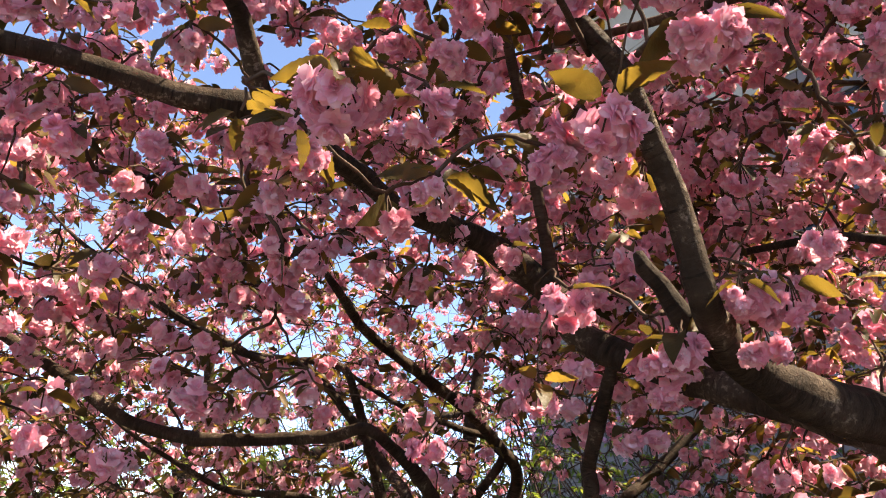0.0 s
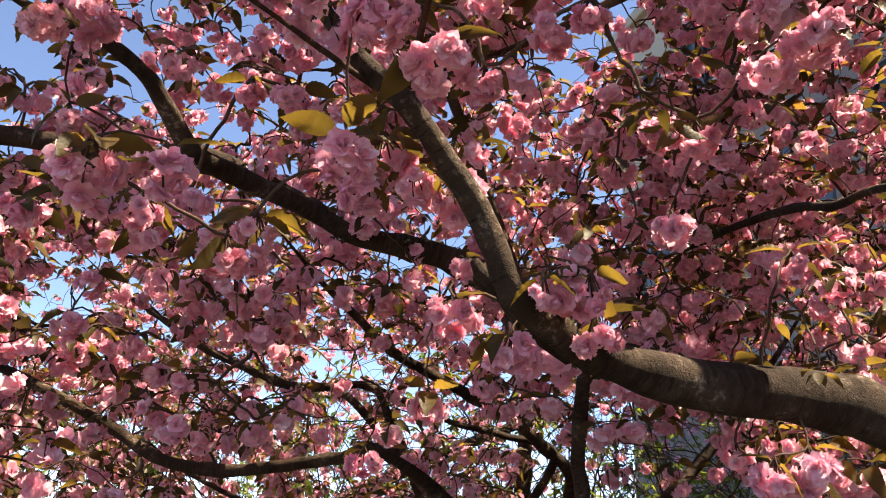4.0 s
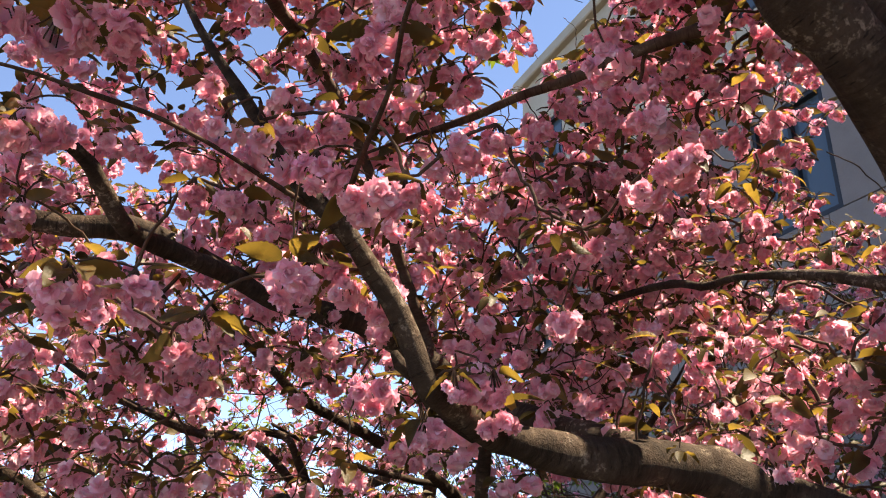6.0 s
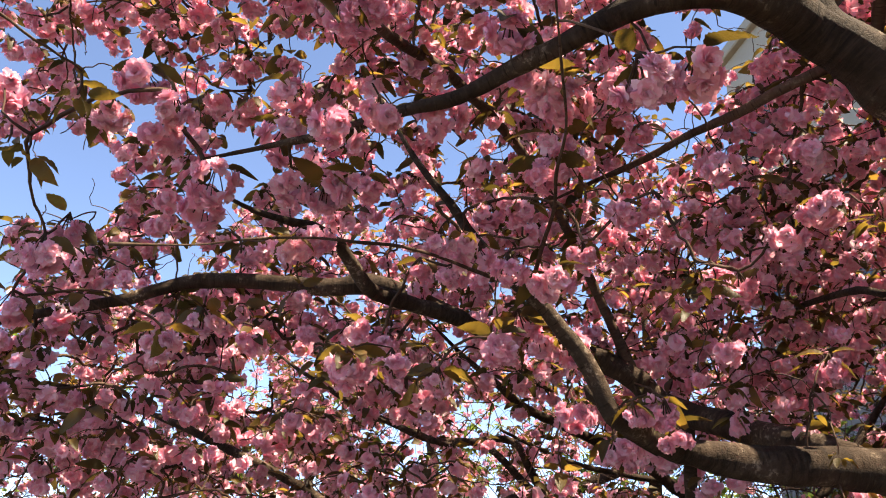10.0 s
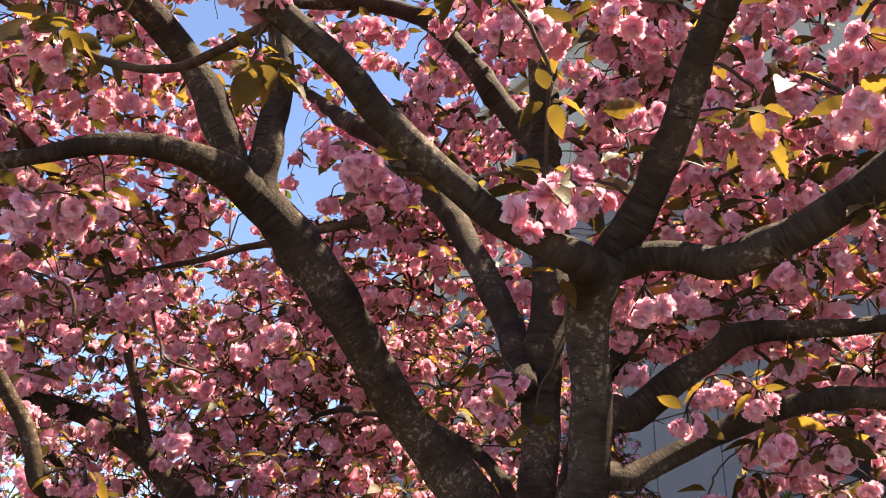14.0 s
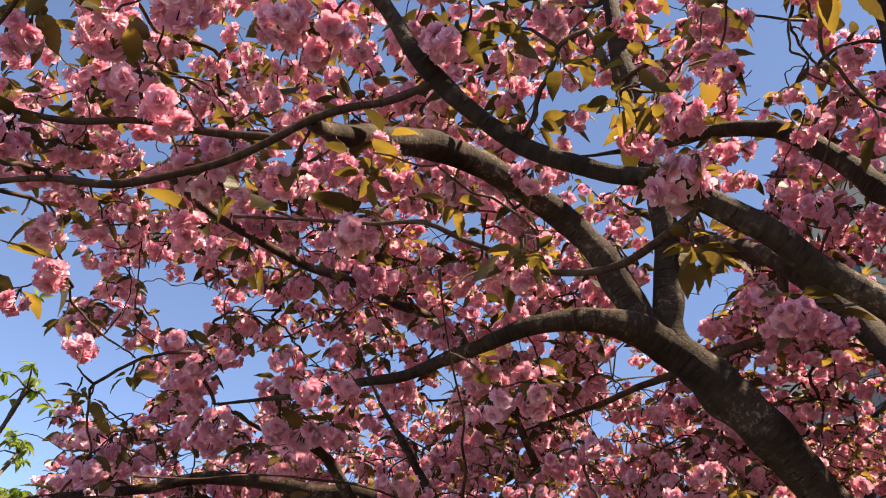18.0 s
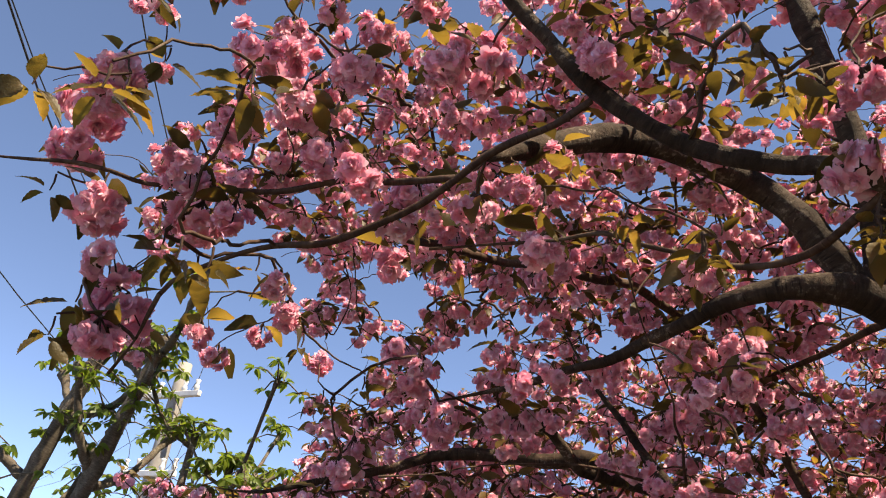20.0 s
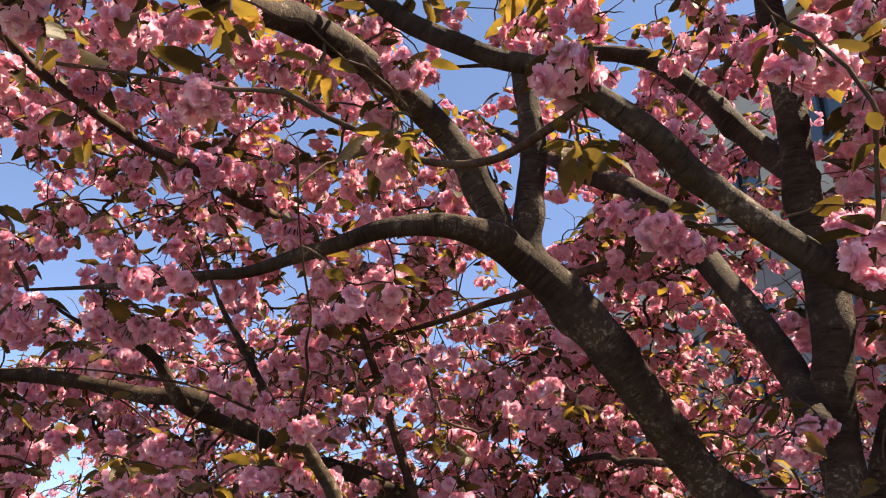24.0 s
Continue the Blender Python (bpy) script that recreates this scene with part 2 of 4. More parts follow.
def limb_mesh(name, nodes, mat, sides=14, step=0.022, rough=0.06, seed=0):
    """A knotty limb: rings along a smooth line, swollen and dented unevenly, closed by a dome at the tip."""
    q = spline(nodes, step)
    s, u = frames_along(q)
    along = np.r_[0, np.cumsum(np.linalg.norm(np.diff(q[:, :3], axis=0), axis=1))]
    a = np.arange(sides) * 2 * math.pi / sides
    verts, r0 = [], q[:, 3].mean()
    dice = np.random.default_rng(seed + 900)
    knots = [(dice.uniform(0, along[-1]), dice.uniform(0, 6.28), dice.uniform(0.12, 0.34)) for _ in range(int(along[-1] / 0.11) if rough > 0.02 else 0)]
    for k in range(len(q)):
        for j in range(sides):
            c = q[k, :3] + (s[k] * math.cos(a[j]) + u[k] * math.sin(a[j])) * q[k, 3]
            w = noise.noise(Vector(c) * (0.5 / r0) + Vector((seed * 3.1, 0, 0))) * rough
            w += noise.noise(Vector(c) * (1.8 / r0) + Vector((0, seed * 1.7, 0))) * rough * 0.55
            w += noise.noise(Vector((along[k] * 9.0, seed, 0))) * rough * 0.9
            for at, side, high in knots:
                gap = (along[k] - at) / (0.9 * q[k, 3] + 0.004)
                if abs(gap) < 2.5:
                    w += high * math.exp(-gap * gap) * max(0.0, math.cos(a[j] - side)) ** 3
            verts.append(q[k, :3] + (s[k] * math.cos(a[j]) + u[k] * math.sin(a[j])) * q[k, 3] * (1 + w))
    faces, uv = [], []
    for k in range(len(q) - 1):
        for j in range(sides):
            faces.append((k * sides + j, k * sides + (j + 1) % sides, (k + 1) * sides + (j + 1) % sides, (k + 1) * sides + j))
            c0, c1 = a[j] * r0, (a[j] + a[1]) * r0
            uv += [(c0, along[k]), (c1, along[k]), (c1, along[k + 1]), (c0, along[k + 1])]
    for k, sign in ((0, -1), (len(q) - 1, 1)):
        d = np.cross(s[k], u[k])
        verts.append(q[k, :3] + d * sign * q[k, 3] * 0.35)
        for j in range(sides):
            f = (k * sides + j, k * sides + (j + 1) % sides, len(verts) - 1)
            faces.append(f if sign > 0 else f[::-1])
            uv += [(a[j] * r0, along[k])] * 3
    return mesh_from(name, verts, faces, [mat], True, uv)


def tubes(paths, sides):
    """Joined thin tubes: arrays of vertices and quads for many lines of (x, y, z, radius)."""
    allv, allq, base = [], [], 0
    a = np.arange(sides) * 2 * math.pi / sides
    for q in paths:
        s, u = frames_along(q)
        ring = q[:, None, :3] + (s[:, None] * np.cos(a)[None, :, None] + u[:, None] * np.sin(a)[None, :, None]) * q[:, 3][:, None, None]
        allv.append(ring.reshape(-1, 3))
        k, j = np.meshgrid(np.arange(len(q) - 1), np.arange(sides), indexing="ij")
        f = np.stack([k * sides + j, k * sides + (j + 1) % sides, (k + 1) * sides + (j + 1) % sides, (k + 1) * sides + j], -1).reshape(-1, 4)
        allq.append(f + base)
        base += ring.shape[0] * sides
    return np.concatenate(allv), np.concatenate(allq)


def turn_to(d, spin):
    """A 3 x 3 turn that takes +z to d."""
    d = d / (np.linalg.norm(d) + 1e-9)
    x = np.cross((0.12, 0.98, 0.17), d)
    x /= np.linalg.norm(x) + 1e-9
    y = np.cross(d, x)
    c, s = math.cos(spin), math.sin(spin)
    return np.stack([x * c + y * s, -x * s + y * c, d], 1)


def flower_arrays(seed, rings, rows, cols, fat=1.0):
    """One double blossom, about 5 cm wide, facing +z: rings of broad, overlapping, frilled petals that make a ruffled dome.
    rings: count, lean from the axis in degrees and length in mm."""
    r = np.random.default_rng(seed)
    verts, quads = [], []
    for count, lean, size in rings:
        turn0 = r.uniform(0, 6.28)
        for i in range(count):
            th = radians(lean + r.normal(0, 11))
            ph = turn0 + (i + r.normal(0, 0.16)) * 2 * math.pi / count
            length, width = size * 0.001 * r.uniform(0.88, 1.1), size * 0.00040 * fat * r.uniform(0.85, 1.2)
            curl, spin, cup = r.normal(0.35, 0.28), r.normal(0, 0.35), r.uniform(-0.1, 0.4)
            radial, tang = np.array([math.cos(ph), math.sin(ph), 0]), np.array([-math.sin(ph), math.cos(ph), 0])
            pos = np.array([0, 0, -0.004])
            grid = []
            for a in range(rows + 1):
                w = a / rows
                ang = th - 0.30 + curl * w
                ahead = radial * math.sin(ang) + np.array([0, 0, math.cos(ang)])
                face = radial * math.cos(ang) - np.array([0, 0, math.sin(ang)])
                if a:
                    pos = pos + ahead * length / rows
                across = tang * math.cos(spin * w) + face * math.sin(spin * w)
                half = width * 1.12 * (0.32 + 0.68 * math.sin(math.pi * 0.62 * w) if w < 1 else 0.66)
                for b in range(cols + 1):
                    v = 2 * b / cols - 1
                    q = pos + across * v * half - face * cup * half * v * v * w
                    if a == rows:
                        back = 0.17 * v * v if cols > 1 else 0.0
                        q = q - ahead * length * (back + r.normal(0, 0.07)) + face * r.normal(0, 0.055) * length
                    grid.append(q)
            n = len(verts)
            verts += grid
            for a in range(rows):
                for b in range(cols):
                    k = n + a * (cols + 1) + b
                    quads.append((k, k + 1, k + cols + 2, k + cols + 1))
    return np.array(verts), np.array(quads)


def leaf_arrays(seed, teeth):
    """A pointed oval leaf about 9 cm long along +y, folded at the midrib and arched; teeth: saw-tooth steps a side."""
    r = np.random.default_rng(seed)
    n = teeth * 2
    length, width = 0.080 * r.uniform(0.88, 1.12), 0.0215 * r.uniform(0.85, 1.15)
    droop, fold, twist = r.uniform(0.1, 0.5), r.uniform(0.25, 0.6), r.normal(0, 0.25)
    verts, quads = [], []
    for k in range(n + 1):
        w = k / n
        half = width * (math.sin(math.pi * w**0.8) ** 0.8 if 0 < w < 1 else 0.0) + 0.0006
        if w > 0.8:
            half *= 1 - 0.5 * (w - 0.8) / 0.2
        if teeth > 3 and k % 2:
            half *= 0.93
        lift = r.normal(0, 0.0012)
        y, z = length * w, -droop * length * w * w
        for v in (-1, 0, 1):
            verts.append((v * half * math.cos(fold) + z * twist * v * 0.3, y - abs(v) * 0.15 * half, z + abs(v) * half * math.sin(fold) + lift * abs(v)))
    for k in range(n):
        for b in range(2):
            q = k * 3 + b
            quads.append((q, q + 1, q + 4, q + 3))
    return np.array(verts), np.array(quads)


def scatter(shapes, rows):
    """Joins many turned copies of the shapes: rows of (shape, place, turn, size)."""
    vs, qs, base = [], [], 0
    for k, place, turn, size in rows:
        v, q = shapes[k]
        vs.append((v * size) @ turn.T + place)
        qs.append(q + base)
        base += len(v)
    return np.concatenate(vs), np.concatenate(qs)


FULL, LOOSE, SMALL = [(10, 100, 26), (10, 82, 26), (10, 63, 25), (9, 45, 23), (7, 27, 21), (5, 10, 18)], [(6, 95, 28), (5, 62, 27), (4, 30, 23), (1, 5, 18)], [(5, 92, 28), (4, 52, 27), (2, 18, 21)]
FLOWERS_NEAR = [flower_arrays(50 + k, FULL, 2, 2, 0.86) for k in range(8)]
FLOWERS_MID = [flower_arrays(200 + k, [(8, 98, 27), (8, 76, 27), (7, 52, 25), (5, 26, 21)], 2, 1, 1.0) for k in range(10)]
FLOWERS_FAR = [flower_arrays(80 + k, LOOSE, 2, 1, 1.3) for k in range(10)]
LEAVES_NEAR = [leaf_arrays(20 + k, 9) for k in range(8)]
LEAVES_FAR = [leaf_arrays(40 + k, 2) for k in range(8)]
LEAVES_BACK = [leaf_arrays(140 + k, 1) for k in range(8)]
FLOWERS_REMOTE = [flower_arrays(170 + k, [(5, 88, 28), (3, 40, 26)], 1, 1, 1.6) for k in range(8)]
FLOWERS_BACK = [flower_arrays(110 + k, SMALL, 1, 1, 1.7) for k in range(8)]
FLOWER_MESHES = [mesh_quick("flower", v, q, PETAL) for v, q in FLOWERS_NEAR]
LEAF_MESHES = [mesh_quick("leaf", v, q, LEAF) for v, q in LEAVES_NEAR]
# Limbs of the tree: x, y, z and radius along each one.
BOUGHS = {
    "a": [(0.81, 0.96, 2.48, 0.024), (0.90, 0.99, 2.40, 0.042), (1.01, 1.03, 2.30, 0.043), (1.12, 1.10, 2.19, 0.044), (1.22, 1.18, 2.10, 0.046), (1.34, 1.23, 2.01, 0.052), (1.45, 1.28, 1.92, 0.060), (1.56, 1.33, 1.82, 0.067), (1.63, 1.36, 1.70, 0.075), (1.68, 1.37, 1.50, 0.083)],
    "a1": [(0.92, 1.00, 2.38, 0.028), (0.83, 0.97, 2.45, 0.039), (0.76, 0.92, 2.48, 0.040), (0.69, 0.86, 2.47, 0.030), (0.61, 0.83, 2.46, 0.024), (0.51, 0.83, 2.44, 0.020), (0.41, 0.86, 2.41, 0.017), (0.32, 0.89, 2.39, 0.015), (0.23, 0.91, 2.36, 0.013), (0.12, 0.91, 2.34, 0.010), (0.01, 0.91, 2.31, 0.009), (-0.07, 0.91, 2.30, 0.006), (-0.14, 0.91, 2.29, 0.004), (-0.22, 0.91, 2.28, 0.003)],
    "a2": [(0.98, 1.02, 2.33, 0.037), (0.88, 0.98, 2.42, 0.042), (0.77, 0.94, 2.50, 0.036), (0.74, 0.91, 2.55, 0.034), (0.68, 0.87, 2.64, 0.032), (0.61, 0.83, 2.71, 0.031), (0.52, 0.76, 2.75, 0.031), (0.41, 0.66, 2.77, 0.031), (0.33, 0.54, 2.72, 0.031), (0.27, 0.44, 2.65, 0.028), (0.24, 0.34, 2.57, 0.022), (0.24, 0.24, 2.49, 0.015), (0.26, 0.14, 2.41, 0.010), (0.29, 0.08, 2.36, 0.007)],
    "a3": [(0.98, 1.02, 2.33, 0.040), (0.88, 0.98, 2.42, 0.046), (0.82, 0.96, 2.49, 0.038), (0.82, 0.92, 2.61, 0.031), (0.82, 0.89, 2.74, 0.029), (0.79, 0.85, 2.91, 0.028), (0.76, 0.83, 3.07, 0.028), (0.73, 0.81, 3.22, 0.027), (0.70, 0.82, 3.50, 0.022), (0.64, 0.86, 3.90, 0.014), (0.60, 0.84, 4.20, 0.008)],
    "c0": [(1.60, 1.12, 0.95, 0.060), (1.46, 0.78, 1.40, 0.040), (1.37, 0.55, 1.76, 0.032), (1.37, 0.53, 1.82, 0.031), (1.36, 0.48, 1.96, 0.030), (1.34, 0.45, 2.03, 0.031), (1.33, 0.41, 2.09, 0.033), (1.33, 0.38, 2.13, 0.037)],
    "c1": [(1.34, 0.42, 2.11, 0.030), (1.25, 0.27, 2.06, 0.024), (1.17, 0.28, 2.09, 0.019), (1.09, 0.27, 2.13, 0.020), (1.03, 0.25, 2.16, 0.019), (0.97, 0.23, 2.19, 0.018), (0.92, 0.20, 2.22, 0.018), (0.87, 0.18, 2.24, 0.018), (0.82, 0.17, 2.27, 0.017), (0.77, 0.17, 2.30, 0.014), (0.71, 0.18, 2.32, 0.014), (0.64, 0.18, 2.35, 0.014), (0.58, 0.19, 2.39, 0.014), (0.51, 0.17, 2.44, 0.014), (0.46, 0.16, 2.49, 0.016), (0.41, 0.13, 2.54, 0.014), (0.37, 0.10, 2.60, 0.013), (0.33, 0.07, 2.65, 0.013), (0.29, 0.03, 2.71, 0.013), (0.24, -0.04, 2.80, 0.010), (0.18, -0.12, 2.92, 0.007)],
    "c2": [(1.36, 0.43, 2.15, 0.030), (1.39, 0.35, 2.22, 0.026), (1.40, 0.26, 2.29, 0.025), (1.39, 0.17, 2.35, 0.023), (1.39, 0.08, 2.40, 0.023), (1.39, -0.01, 2.44, 0.022), (1.39, -0.08, 2.47, 0.019), (1.39, -0.16, 2.49, 0.018), (1.38, -0.23, 2.51, 0.016), (1.36, -0.32, 2.60, 0.013), (1.30, -0.42, 2.75, 0.009), (1.26, -0.49, 2.86, 0.005), (1.21, -0.58, 3.03, 0.002)],
    "c3": [(1.36, 0.43, 2.15, 0.028), (1.43, 0.37, 2.15, 0.023), (1.50, 0.32, 2.13, 0.023), (1.55, 0.25, 2.14, 0.024), (1.60, 0.17, 2.17, 0.025), (1.63, 0.08, 2.20, 0.026), (1.65, 0.01, 2.23, 0.027), (1.67, -0.07, 2.24, 0.026), (1.68, -0.14, 2.25, 0.025), (1.70, -0.30, 2.35, 0.020), (1.75, -0.50, 2.50, 0.013), (1.78, -0.61, 2.58, 0.008), (1.81, -0.74, 2.72, 0.002)],
    "d1": [(1.60, 1.20, 1.55, 0.045), (1.54, 0.96, 1.91, 0.034), (1.66, 0.94, 1.97, 0.026), (1.75, 0.92, 2.02, 0.023), (1.86, 0.88, 2.08, 0.024), (1.98, 0.83, 2.13, 0.023), (2.08, 0.79, 2.15, 0.022), (2.16, 0.77, 2.15, 0.024), (2.25, 0.74, 2.16, 0.021), (2.50, 0.66, 2.25, 0.014), (2.75, 0.60, 2.40, 0.008), (2.86, 0.57, 2.47, 0.005), (3.00, 0.54, 2.59, 0.002)],
    "d2": [(1.62, 1.28, 1.70, 0.050), (1.69, 1.16, 2.13, 0.040), (1.77, 1.14, 2.17, 0.039), (1.86, 1.08, 2.25, 0.034), (1.94, 1.04, 2.31, 0.031), (2.00, 1.01, 2.36, 0.031), (2.10, 0.96, 2.37, 0.024), (2.21, 0.90, 2.37, 0.021), (2.29, 0.86, 2.38, 0.021), (2.37, 0.81, 2.38, 0.018), (2.60, 0.72, 2.45, 0.012), (2.72, 0.67, 2.49, 0.007), (2.87, 0.61, 2.57, 0.002)],
    "d3": [(1.66, 1.36, 1.75, 0.045), (1.74, 1.42, 2.10, 0.036), (1.80, 1.39, 2.32, 0.031), (1.88, 1.32, 2.45, 0.028), (1.95, 1.26, 2.53, 0.026), (2.04, 1.20, 2.59, 0.022), (2.12, 1.14, 2.65, 0.019), (2.20, 1.07, 2.70, 0.015), (2.29, 0.99, 2.76, 0.009), (2.41, 0.90, 2.87, 0.002)],
    "e": [(1.62, 1.25, 1.45, 0.064), (1.55, 1.19, 1.75, 0.051), (1.53, 1.16, 1.96, 0.046), (1.55, 1.18, 2.06, 0.045), (1.55, 1.18, 2.22, 0.047), (1.56, 1.15, 2.42, 0.046), (1.56, 1.14, 2.59, 0.048), (1.53, 1.11, 2.79, 0.043), (1.51, 1.06, 3.02, 0.040), (1.49, 1.03, 3.19, 0.039), (1.47, 1.00, 3.37, 0.036), (1.46, 0.96, 3.54, 0.034), (1.42, 0.98, 3.90, 0.028), (1.35, 1.02, 4.40, 0.018), (1.30, 1.00, 4.80, 0.011)],
    "e1": [(1.54, 1.09, 2.83, 0.035), (1.50, 1.16, 2.94, 0.034), (1.43, 1.21, 3.08, 0.032), (1.33, 1.24, 3.24, 0.031), (1.24, 1.28, 3.37, 0.030), (1.15, 1.34, 3.46, 0.027), (1.02, 1.42, 3.53, 0.024), (0.85, 1.50, 3.55, 0.016), (0.70, 1.58, 3.60, 0.009), (0.59, 1.64, 3.64, 0.005), (0.45, 1.72, 3.72, 0.002)],
    "g": [(1.48, 1.12, 2.18, 0.037), (1.49, 1.20, 2.31, 0.036), (1.49, 1.29, 2.44, 0.039), (1.43, 1.39, 2.65, 0.039), (1.37, 1.50, 2.85, 0.039), (1.22, 1.61, 3.12, 0.037), (1.09, 1.77, 3.29, 0.034), (0.95, 1.95, 3.50, 0.025), (0.80, 2.15, 3.75, 0.014), (0.74, 2.23, 3.85, 0.008), (0.67, 2.32, 4.00, 0.002)],
    "b": [(1.62, 1.42, 1.40, 0.063), (1.42, 1.66, 1.68, 0.050), (1.23, 1.77, 1.78, 0.045), (1.10, 1.74, 1.81, 0.045), (0.98, 1.71, 1.84, 0.043), (0.88, 1.67, 1.84, 0.044), (0.78, 1.64, 1.84, 0.041), (0.68, 1.60, 1.85, 0.036), (0.60, 1.55, 1.86, 0.024)],
    "b1": [(0.74, 1.62, 1.84, 0.025), (0.66, 1.59, 1.85, 0.025), (0.58, 1.54, 1.86, 0.023), (0.51, 1.47, 1.89, 0.022), (0.46, 1.40, 1.91, 0.020), (0.44, 1.39, 1.96, 0.019), (0.41, 1.37, 2.02, 0.018), (0.37, 1.34, 2.07, 0.017), (0.33, 1.31, 2.12, 0.015), (0.29, 1.28, 2.15, 0.014), (0.25, 1.28, 2.19, 0.013), (0.22, 1.27, 2.23, 0.012), (0.19, 1.27, 2.27, 0.011), (0.16, 1.26, 2.32, 0.010), (0.08, 1.23, 2.43, 0.006), (-0.01, 1.20, 2.60, 0.002)],
    "b2": [(1.22, 1.77, 1.77, 0.032), (1.06, 2.12, 1.92, 0.038), (0.90, 2.38, 2.02, 0.041), (0.67, 2.63, 2.15, 0.043), (0.57, 2.57, 2.23, 0.041), (0.42, 2.50, 2.31, 0.035), (0.31, 2.46, 2.34, 0.033), (0.19, 2.42, 2.35, 0.029), (0.09, 2.38, 2.36, 0.026), (-0.02, 2.30, 2.40, 0.025), (-0.11, 2.21, 2.41, 0.025), (-0.18, 2.11, 2.41, 0.024), (-0.23, 2.01, 2.41, 0.024), (-0.26, 1.91, 2.46, 0.020), (-0.28, 1.83, 2.49, 0.017), (-0.32, 1.75, 2.51, 0.015), (-0.36, 1.68, 2.50, 0.012), (-0.43, 1.56, 2.49, 0.007), (-0.51, 1.42, 2.51, 0.002)],
    "b3": [(0.02, 2.33, 2.39, 0.026), (-0.14, 2.32, 2.47, 0.030), (-0.29, 2.29, 2.52, 0.035), (-0.47, 2.25, 2.51, 0.030), (-0.68, 2.19, 2.52, 0.026), (-0.88, 2.11, 2.50, 0.024), (-1.08, 2.03, 2.42, 0.019), (-1.28, 1.92, 2.35, 0.015), (-1.40, 1.84, 2.30, 0.012), (-1.51, 1.77, 2.26, 0.007), (-1.64, 1.68, 2.25, 0.002)],
    "b4": [(0.56, 1.55, 1.87, 0.024), (0.48, 1.51, 1.91, 0.018), (0.45, 1.51, 1.95, 0.013), (0.42, 1.50, 1.97, 0.012), (0.41, 1.50, 1.99, 0.007)],
    "f1": [(0.44, 0.13, 2.47, 0.006), (0.39, 0.11, 2.42, 0.006), (0.34, 0.08, 2.38, 0.006), (0.29, 0.07, 2.35, 0.006), (0.25, 0.07, 2.32, 0.006), (0.18, 0.07, 2.28, 0.006), (0.11, 0.06, 2.25, 0.006), (0.04, 0.04, 2.22, 0.006), (-0.03, 0.01, 2.21, 0.005), (-0.10, -0.01, 2.19, 0.004), (-0.18, -0.04, 2.14, 0.004), (-0.22, -0.03, 2.10, 0.004), (-0.26, -0.01, 2.06, 0.002), (-0.31, 0.00, 2.01, 0.003)],
    "f2": [(0.24, 0.08, 2.33, 0.006), (0.14, 0.06, 2.33, 0.006), (0.05, 0.03, 2.33, 0.005), (-0.05, -0.00, 2.31, 0.005), (-0.15, -0.06, 2.30, 0.004), (-0.24, -0.10, 2.30, 0.004), (-0.29, -0.14, 2.31, 0.004), (-0.35, -0.17, 2.32, 0.004), (-0.40, -0.21, 2.31, 0.003), (-0.46, -0.24, 2.31, 0.002), (-0.52, -0.28, 2.31, 0.003)],
    "f3": [(0.08, 0.10, 2.28, 0.006), (-0.01, 0.35, 2.41, 0.008), (-0.08, 0.61, 2.55, 0.010), (-0.07, 0.90, 2.66, 0.011), (-0.07, 1.16, 2.79, 0.014), (-0.02, 1.48, 2.90, 0.015), (0.06, 1.83, 3.01, 0.017), (0.28, 2.20, 2.85, 0.015), (0.50, 2.50, 2.40, 0.017), (0.56, 2.57, 2.25, 0.020)],
    "f4": [(0.82, 0.18, 2.25, 0.005), (0.77, 0.22, 2.23, 0.006), (0.72, 0.26, 2.22, 0.006), (0.66, 0.28, 2.22, 0.005), (0.60, 0.28, 2.23, 0.005), (0.55, 0.27, 2.25, 0.004), (0.49, 0.26, 2.27, 0.004), (0.43, 0.24, 2.29, 0.004), (0.35, 0.24, 2.29, 0.003), (0.28, 0.23, 2.29, 0.003), (0.21, 0.22, 2.29, 0.002), (0.13, 0.21, 2.29, 0.003)],
    "f5": [(0.27, 1.30, 2.16, 0.004), (0.21, 1.21, 2.16, 0.004), (0.15, 1.12, 2.16, 0.003), (0.10, 1.04, 2.15, 0.003), (0.06, 0.97, 2.13, 0.003), (-0.00, 0.89, 2.11, 0.002), (-0.07, 0.81, 2.08, 0.002), (-0.12, 0.75, 2.05, 0.001), (-0.20, 0.66, 2.02, 0.003)],
    "f6": [(0.32, 1.27, 2.15, 0.004), (0.35, 1.11, 2.16, 0.004), (0.38, 0.97, 2.17, 0.003), (0.39, 0.86, 2.18, 0.003), (0.41, 0.76, 2.20, 0.002), (0.41, 0.64, 2.23, 0.002), (0.41, 0.53, 2.27, 0.001), (0.42, 0.40, 2.31, 0.003)],
    "h6": [(1.60, 1.38, 1.90, 0.022), (1.52, 1.50, 2.10, 0.018), (1.38, 1.70, 2.24, 0.015), (1.25, 1.90, 2.31, 0.009), (1.25, 2.11, 2.36, 0.011), (1.24, 2.32, 2.44, 0.012), (1.18, 2.58, 2.49, 0.011), (1.16, 2.85, 2.54, 0.010), (1.11, 3.15, 2.59, 0.004)],
    "h7": [(1.22, 1.61, 3.12, 0.018), (1.22, 1.77, 2.97, 0.017), (1.12, 1.85, 2.95, 0.017), (1.00, 1.92, 2.93, 0.016), (0.89, 2.00, 2.91, 0.015), (0.76, 2.07, 2.89, 0.013), (0.63, 2.15, 2.86, 0.012), (0.50, 2.22, 2.84, 0.009), (0.38, 2.28, 2.82, 0.005), (0.23, 2.36, 2.79, 0.003)],
}
